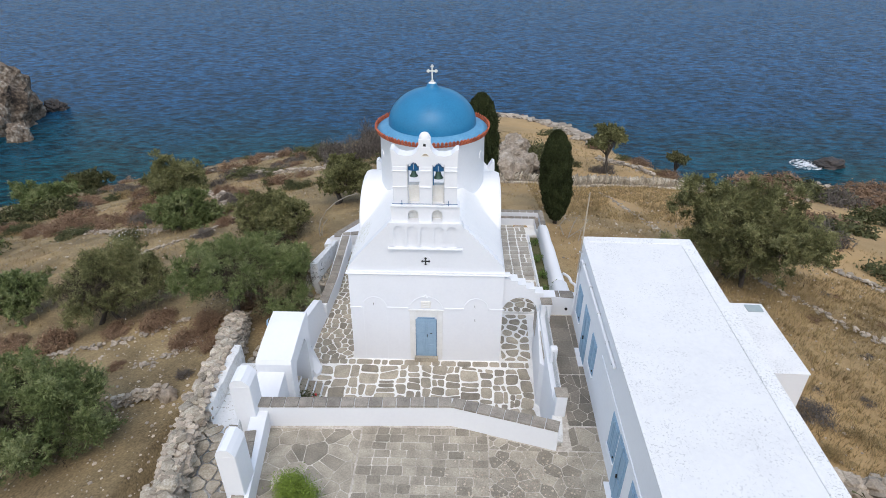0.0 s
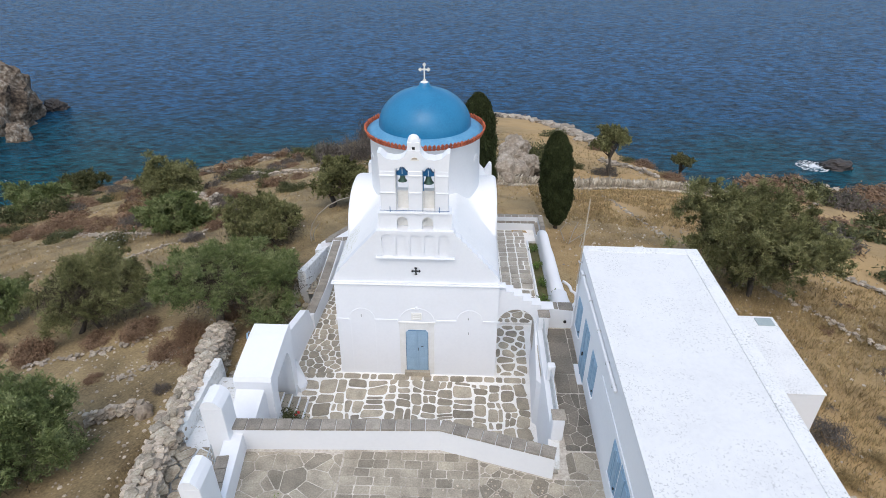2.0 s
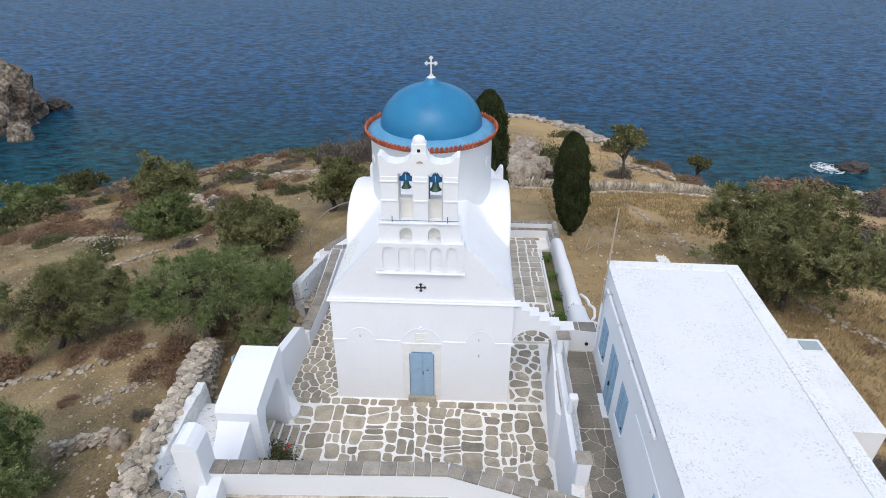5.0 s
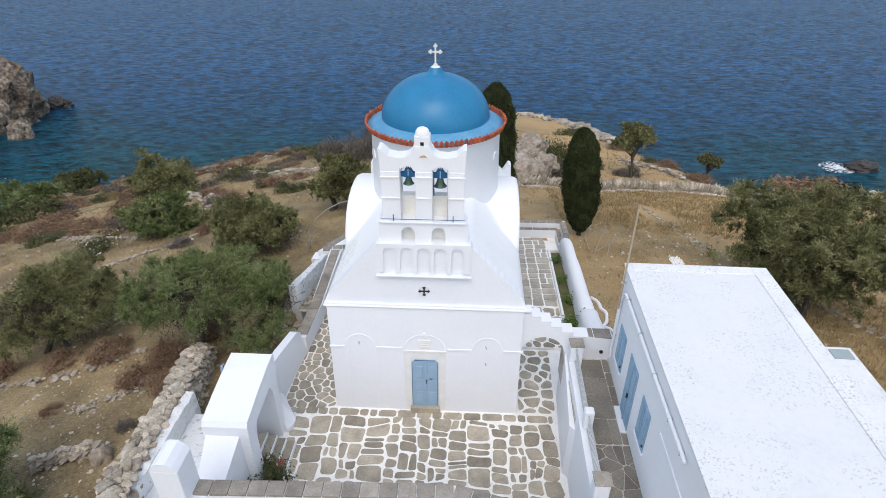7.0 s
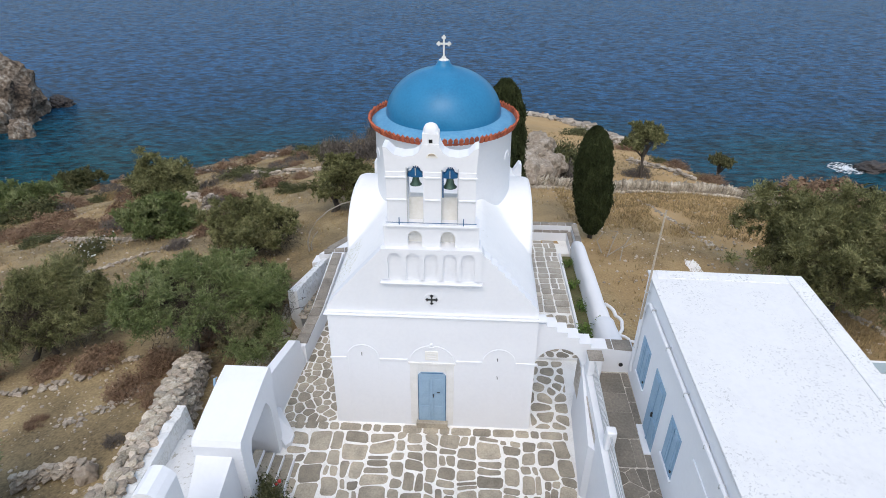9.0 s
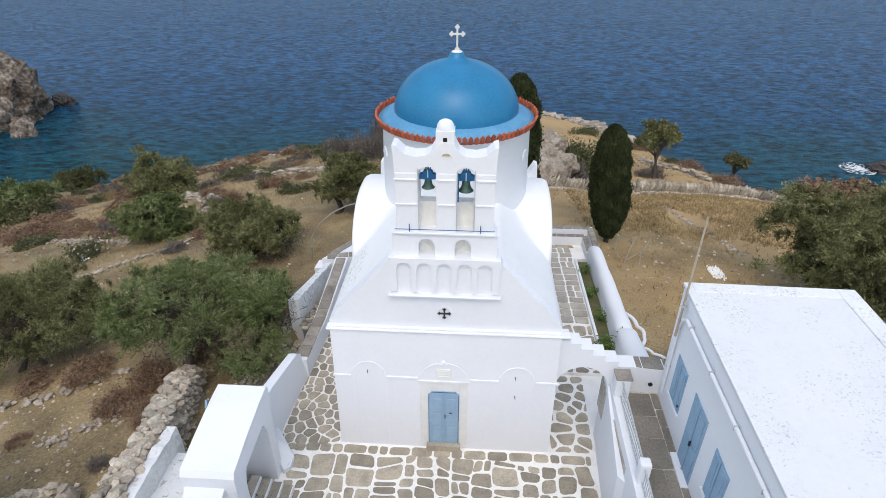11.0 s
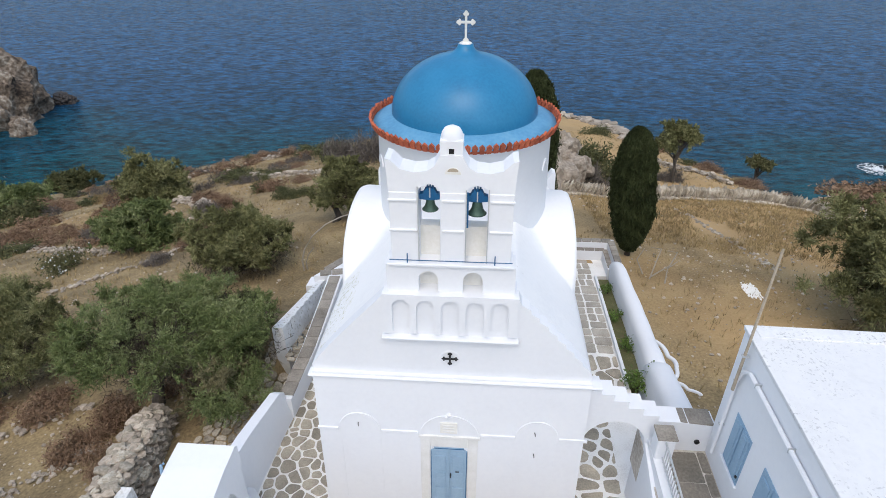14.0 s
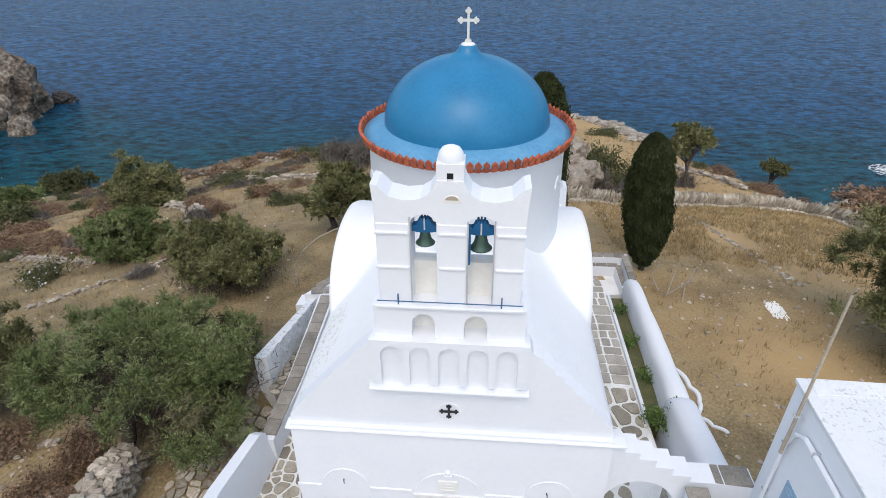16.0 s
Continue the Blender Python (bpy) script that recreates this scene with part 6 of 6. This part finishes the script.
# potted and planted greenery by the buildings
def garden_plant(x, y, z, r, leaves, seed, label, material=GREEN, flowers=0, leaf=(.10, .04), h=1.0, petal=RED, bloom="red blossom", size=.055):
    rnd = np.random.default_rng(seed)
    t = thing("garden_plant", label, "plant", (x, y, z))
    c = clumps(rnd, 14, r, r, r * h, .3)
    c[:, 2] = np.abs(c[:, 2]) + .1
    pts = np.concatenate([ci + rnd.normal(size=(leaves // 14, 3)) * r * .25 for ci in c])
    pts[:, 2] = np.abs(pts[:, 2])
    put("foliage", leaf_mesh("foliage", pts, leaf[0], leaf[1], rnd), material, t)
    for k in range(5):
        e = c[k]
        part("stem", tube([(0, 0, -.1), (e[0] * .4, e[1] * .4, e[2] * .6), tuple(e)], .015, .006, 5), BARK, t)
    for k in range(flowers):
        p = pts[rnd.integers(len(pts))] * 1.05
        bm = bmesh.new()
        bmesh.ops.create_icosphere(bm, subdivisions=1, radius=size)
        for v in bm.verts:
            v.co = v.co * (1 + .3 * noise.noise(v.co * 20)) + Vector(p)
        part("blossom", bm, petal, t, bloom)


garden_plant(-4.55, -3.35, .1, .74, 3600, 1, "geranium bush with red blossoms by the gatehouse", MAQUIS, 12, h=1.1)
garden_plant(-3.15, -8.75, COURT, .66, 22000, 2, "rounded bright green bush in the court", LIME, 0, (.06, .022), .9)
garden_plant(5.72, 4.6, .1, .42, 500, 3, "leafy green shoot in the narrow bed", GREEN, 0, (.14, .05), 1.6)
garden_plant(5.72, 6.6, .0, .26, 260, 4, "low green tuft in the narrow bed", GREEN)
garden_plant(5.74, 8.4, -.1, .26, 260, 5, "low green tuft in the narrow bed", GREEN)
garden_plant(5.76, 10.2, -.2, .24, 260, 6, "low green tuft in the narrow bed", GREEN)
garden_plant(-21.7, 15.6, ground_at(-21.7, 15.6), 1.15, 2400, 7, "low bush with pale flowers on the field edge", SHRUBS["green"][1], 60, (.13, .06), .6, FOAM, "white blossom", .042)

rubble_band([(12.1, 12.25), (12.75, 12.35)], .5, 800, 75, sizes=(.015, .02, .03, .05), high=.0, label="patch of spilt pale lime rubble on the soil", name="lime_rubble", material=MORTAR)

cane = thing("dry_canes", "arched dry canes beside the church corner", "canes", (-7.25, 12.0, ground_at(-7.25, 12.0)))
for i, pts in enumerate((((0, 0, -.1), (-.05, .05, .5), (.12, .1, 1.1), (.5, .2, 1.7), (1.1, .4, 2.2), (1.8, .5, 2.55), (2.4, .6, 2.7)), ((.1, .1, -.1), (.1, .1, .4), (.25, .15, .8), (.5, .2, 1.1)))):
    part("cane", tube(pts, .042, .024, 6), CANE, cane)
brush = thing("dry_branches", "dry bent branches lying beside the garden wall", "branches", (8.1, 12.6, ground_at(8.1, 12.6)))
for pts in (((0, 0, .1), (.3, .5, .7), (.7, 1.3, .9), (.5, 2.1, .5)), ((.1, .2, .1), (.9, .4, .6), (1.4, 1.2, .8), (1.2, 2.0, .4)), ((-.2, .4, .1), (-.4, 1.0, .5), (.1, 1.8, .6)), ((.6, -.3, 0), (.9, .6, .3), (1.6, 1.4, .2))):
    part("branch", tube(pts, .035, .015, 5), CANE, brush)


# ---------------------------------------------------------------- paving stones and copings
def clip(poly, n, d):
    """Keeps the side of the convex polygon where n.p <= d."""
    out = []
    for i, p in enumerate(poly):
        q = poly[(i + 1) % len(poly)]
        a, b = n[0] * p[0] + n[1] * p[1] - d, n[0] * q[0] + n[1] * q[1] - d
        if a <= 0:
            out.append(p)
        if (a < 0 < b) or (b < 0 < a):
            t = a / (a - b)
            out.append((p[0] + (q[0] - p[0]) * t, p[1] + (q[1] - p[1]) * t))
    return out


def cells(region, sx, sy, jitter, gap, seed, brick=.5, grain=1.0):
    """Irregular stones that fill a convex region (anticlockwise), with joints of width gap."""
    rnd = random.Random(seed)
    x0, x1 = min(p[0] for p in region) - sx, max(p[0] for p in region) + sx
    y0, y1 = min(p[1] for p in region) - sy, max(p[1] for p in region) + sy
    seeds = []
    j = 0
    y = y0
    while y < y1:
        x = x0 + (brick * sx if j % 2 else 0)
        while x < x1:
            if rnd.random() > .07:
                seeds.append((x + rnd.uniform(-1, 1) * jitter * sx, y + rnd.uniform(-1, 1) * jitter * sy))
                if rnd.random() < .06:
                    seeds.append((x + rnd.uniform(-.5, .5) * sx, y + rnd.uniform(-.5, .5) * sy))
            x += sx
        y += sy
        j += 1
    stones = []
    reach = 2.4 * max(sx, sy)
    for i, (x, y) in enumerate(seeds):
        poly = [(x - reach, y - reach), (x + reach, y - reach), (x + reach, y + reach), (x - reach, y + reach)]
        for k, (u, v) in enumerate(seeds):
            if k == i or abs(u - x) > 2 * reach or abs(v - y) > 2 * reach:
                continue
            dx, dy = u - x, v - y
            ln = math.hypot(dx, dy)
            if ln < 1e-6:
                continue
            n = (dx / ln, dy / ln)
            poly = clip(poly, n, n[0] * (x + u) / 2 + n[1] * (y + v) / 2 - gap / 2 * rnd.uniform(.6, 1.4))
            if len(poly) < 3:
                break
        if len(poly) < 3:
            continue
        for p, q in zip(region, region[1:] + region[:1]):
            n = (q[1] - p[1], p[0] - q[0])
            ln = math.hypot(*n)
            n = (n[0] / ln, n[1] / ln)
            poly = clip(poly, n, n[0] * p[0] + n[1] * p[1] - gap / 3)
            if len(poly) < 3:
                break
        if len(poly) < 3:
            continue
        area = abs(sum(p[0] * q[1] - q[0] * p[1] for p, q in zip(poly, poly[1:] + poly[:1]))) / 2
        if area > .012:
            stones.append(poly)
    return stones


def strips(x0, x1, y0, y1, wide, long, gap, seed, wobble=.07, across=False, skew=.012):
    """Stones laid in strips of uneven width, each strip cut into stones of uneven length, with wavering joints."""
    rnd = random.Random(seed)
    a0, a1, b0, b1 = (y0, y1, x0, x1) if across else (x0, x1, y0, y1)

    def warp(p, q):
        u, v = (q, p) if across else (p, q)
        return (u + wobble * noise.noise((u * 1.3, v * 1.3, seed)), v + wobble * noise.noise((u * 1.3, v * 1.3, seed + 9.5)))

    stones = []
    a = a0
    while a < a1 - .12:
        w = min(rnd.uniform(*wide), a1 - a)
        if a1 - a - w < .2:
            w = a1 - a
        b = b0
        while b < b1 - .1:
            l = min(rnd.uniform(*long), b1 - b)
            if b1 - b - l < .16:
                l = b1 - b
            cuts = [(a, a + w)]
            if w > wide[0] * 1.25 and rnd.random() < .18:
                m = a + w * rnd.uniform(.35, .65)
                cuts = [(a, m), (m, a + w)]
            for p, q in cuts:
                g = gap * rnd.uniform(.8, 1.25) / 2
                c = [(p + g, b + g), (q - g, b + g), (q - g, b + l - g), (p + g, b + l - g)]
                c = [(u + rnd.uniform(-1, 1) * skew, v + rnd.uniform(-1, 1) * skew) for u, v in c]
                k = rnd.random()
                if skew > .02 and k < .16 and w > .4 and l > .36:
                    t0, t1 = rnd.uniform(.3, .7), rnd.uniform(.2, .8)
                    e = gap * .42
                    m0, m1 = c[0][1] + (c[3][1] - c[0][1]) * t0, c[1][1] + (c[2][1] - c[1][1]) * t1
                    pieces = [[c[0], c[1], (c[1][0], m1 - e), (c[0][0], m0 - e)], [(c[0][0], m0 + e), (c[1][0], m1 + e), c[2], c[3]]]
                else:
                    pieces = [c]
                for c in pieces:
                    mids = [((c[i][0] + c[(i + 1) % 4][0]) / 2 + rnd.uniform(-.5, .5) * skew, (c[i][1] + c[(i + 1) % 4][1]) / 2 + rnd.uniform(-.5, .5) * skew) for i in range(4)]
                    ring = [warp(*z) for pair in zip(c, mids) for z in pair]
                    stones.append(ring[::-1] if across else ring)
            b += l
        a += w
    return stones


def rounded(poly, cut):
    out = []
    for i, p in enumerate(poly):
        a, b = poly[i - 1], poly[(i + 1) % len(poly)]
        for q in (a, b):
            ln = math.hypot(q[0] - p[0], q[1] - p[1])
            t = min(.38, cut / max(ln, 1e-6))
            out.append((p[0] + (q[0] - p[0]) * t, p[1] + (q[1] - p[1]) * t))
    return out


def lay(surface, stones, z, material, name="paving_stone", cut=.09, thick=.014, most=300):
    """Lays the stones as pieces of the surface; past the most that are singled out, the rest is one part."""
    rest_v, rest_f = [], []
    for i, poly in enumerate(stones):
        pts = rounded(poly, cut)
        tip = random.uniform(-.003, .004)
        n = len(pts)
        cx, cy = sum(p[0] for p in pts) / n, sum(p[1] for p in pts) / n
        top = [(cx + (x - cx) * .975, cy + (y - cy) * .975, z(x, y) + thick + tip) for x, y in pts]
        low = [(x, y, z(x, y) - .02) for x, y in pts]
        faces = [tuple(range(n))] + [(n + k, n + (k + 1) % n, (k + 1) % n, k) for k in range(n)]
        if i < most:
            put(name, raw(name, top + low, faces), material, surface)
        else:
            n0 = len(rest_v)
            rest_v += top + low
            rest_f += [tuple(n0 + k for k in f) for f in faces]
    if rest_v:
        tagged(put("paving_rest", raw("paving_rest", rest_v, rest_f), material, surface), kind="stuff")


front = strips(-4.5, 4.38, -5.45, -.42, (.40, .80), (.24, .70), .060, 101, .15, skew=.034) + strips(-4.5, 4.38, -.40, -.06, (.3, .34), (.3, .75), .05, 114, .02, True)
front.sort(key=lambda p: -p[0][1])
left_pass = cells([(-5.02, -.35), (-4.55, -.35), (-3.16, .02), (-3.18, 9), (-4.72, 9)], .36, .36, .32, .055, 102)
right_pass = cells([(3.2, .02), (4.5, .02), (4.6, 3.3), (3.2, 3.3)], .56, .46, .28, .085, 103)
lay(terrace, right_pass + front, terrace_z, SLAB, cut=.07, most=220)
lay(terrace, left_pass, terrace_z, SLAB, cut=.035, most=78)
yard_z = lambda x, y: .12 - .055 * max(0, y - 4)
near_yard = cells([(3.18, 3.35), (5.35, 3.35), (5.35, 6.2), (3.18, 6.2)], .55, .5, .3, .09, 104)
far_yard = strips(3.2, 5.36, 6.3, 12.9, (.44, .56), (.40, .62), .06, 105, .05)
lay(yard, near_yard, yard_z, SLAB, cut=.06)
lay(yard, far_yard, yard_z, YARDSLAB, cut=.04)
flat = lambda x, y: COURT
alley = strips(5.0, 5.95, -3.2, .28, (.38, .9), (.4, 1.0), .012, 106, .02) + cells([(4.95, -5.6), (5.95, -5.6), (5.95, -3.22), (4.95, -3.22)], .46, .42, .2, .016, 118)
tiles = strips(-1.7, 2.3, -8.6, -5.85, (.29, .35), (.36, .50), .016, 107, .03, True)
rough_l = cells([(-4.55, -8.6), (-1.74, -8.6), (-1.74, -5.98), (-4.7, -6.0)], .52, .46, .46, .018, 108)
rough_r = cells([(2.32, -8.6), (5.78, -8.6), (5.82, -6.65), (4.5, -6.65), (2.32, -6.65)], .46, .40, .46, .02, 109)
rough_p = cells([(2.34, -6.63), (4.4, -6.68), (2.34, -6.1)], .4, .3, .3, .026, 117)
rough_s = cells([(4.9, -6.62), (5.82, -6.62), (5.84, -5.65), (4.9, -5.65)], .6, .5, .2, .03, 112)
near_c = cells([(-4.4, -14), (5.7, -14), (5.76, -8.65), (-4.4, -8.65)], .54, .46, .48, .018, 110)
lay(court, alley, flat, ALLEYFLAG, cut=.03, thick=.009)
lay(court, tiles + rough_l + rough_r + rough_p + rough_s + near_c, flat, FLAG, cut=.03, thick=.009)
gravel = random.Random(120)
gv, gf = [], []
for _ in range(900):
    x, y = gravel.gauss(3.2, 1.3), gravel.gauss(-8.0, .75)
    if -1.5 < x < 5.7 and -12 < y < -6.75:
        v, f = stone_piece(gravel, gravel.choice((.012, .018, .025, .035)))
        n0 = len(gv)
        gv += [(x + a, y + b, COURT + .006 + c * .6) for a, b, c in v]
        gf += [tuple(n0 + i for i in q) for q in f]
tagged(put("court_gravel", raw("court_gravel", gv, gf), RUBSTUFF), "pale loose gravel strewn on the court flags", "gravel", kind="stuff")
path_z = lambda x, y: (2.25 if y < -6.5 else (.75 if y > -2 else 2.25 - 1.5 * (y + 6.5) / 4.5))
lay(path, cells([(-7.1, -9), (-5.1, -9), (-5.3, -5.6), (-7.1, -5.6)], .5, .42, .32, .06, 111), path_z, RUBBLE, cut=.05)


rubble = tagged(put("pavement_rubble", raw("pavement_rubble", [(x, y, ground_at(x, y) - .25) for x, y in ((-7.6, -1.3), (-5.4, -1.3), (-5.4, 9.6), (-6.9, 9.6))], [(0, 1, 2, 3)]), EARTHJOINT), "rough track of flat tan stones beside the wall", "pavement", kind="structure")
track = cells([(-7.8, -1.28), (-5.4, -1.28), (-5.3, 4.4), (-7.3, 4.4)], .34, .28, .34, .05, 113) + cells([(-6.4, 4.4), (-5.98, 4.4), (-6.02, 9.7), (-6.5, 9.7)], .24, .26, .3, .04, 115)
lay(rubble, track, lambda x, y: ground_at(x, y) + .03, RUBBLE, cut=.04, thick=.03, most=200)
sunk = cells([(-5.62, 4.4), (-5.2, 4.4), (-5.3, 9.5), (-5.75, 9.5)], .3, .28, .3, .04, 116)
lay(rubble, sunk, lambda x, y: min(.7, .3 - .3 * (y - 5.9)), RUBBLE, cut=.04, thick=.03, most=90)


def coping(line, width, z, step, material, wall, name="coping_stone"):
    for (xa, ya), (xb, yb) in zip(line, line[1:]):
        length = math.hypot(xb - xa, yb - ya)
        ang = math.atan2(yb - ya, xb - xa)
        n = max(1, round(length / step))
        for i in range(n):
            l = length / n
            me = COPES.setdefault((round(l, 2), width), None)
            if me is None:
                bm = block(-l / 2 + .012, l / 2 - .012, -width / 2, width / 2, -.03, .045, .012)
                me = bpy.data.meshes.new("coping_stone")
                bm.to_mesh(me)
                bm.free()
                me.materials.append(material)
                COPES[(round(l, 2), width)] = me
            t = (i + .5) / n
            x, y = xa + (xb - xa) * t, ya + (yb - ya) * t
            ob = put(name, me, material, wall)
            ob.matrix_world = Matrix.Translation((x, y, z(x, y) if callable(z) else z)) @ Matrix.Rotation(ang + random.gauss(0, .008), 4, "Z")


COPES = {}
coping(PARAPET, .40, 3.17, .43, COPE, bpy.data.objects["wall_parapet"])
coping([(-4.98, -6.75), (-4.62, -9.0), (-4.42, -14)], .34, 2.98, .5, COPE, bpy.data.objects["wall_court_west"])
coping([(-5.0, 2.85), (-4.92, 5.0), (-5.03, 9.2)], .40, .78, .55, COPE, bpy.data.objects["wall_passage_low"])
coping([(2.95, 13.36), (6.34, 13.36), (6.34, 11.6)], .28, .39, .42, COPE, bpy.data.objects["wall_yard_back"])
coping([(2.95, 13.07), (6.07, 13.07), (6.07, 11.6)], .21, .09, .42, COPE, bpy.data.objects["wall_yard_ledge"])
coping([(4.85, .56), (6.0, .56)], .46, 3.15, .55, COPE, bpy.data.objects["wall_arch"])
coping([(-5.95, 10.2), (-3.6, 10.75)], .36, .22, .5, COPE, bpy.data.objects["wall_terrace_back"])
coping([(-5.75, 10.45), (-3.5, 14.0)], .34, .22, .5, COPE, bpy.data.objects["wall_terrace_back"])
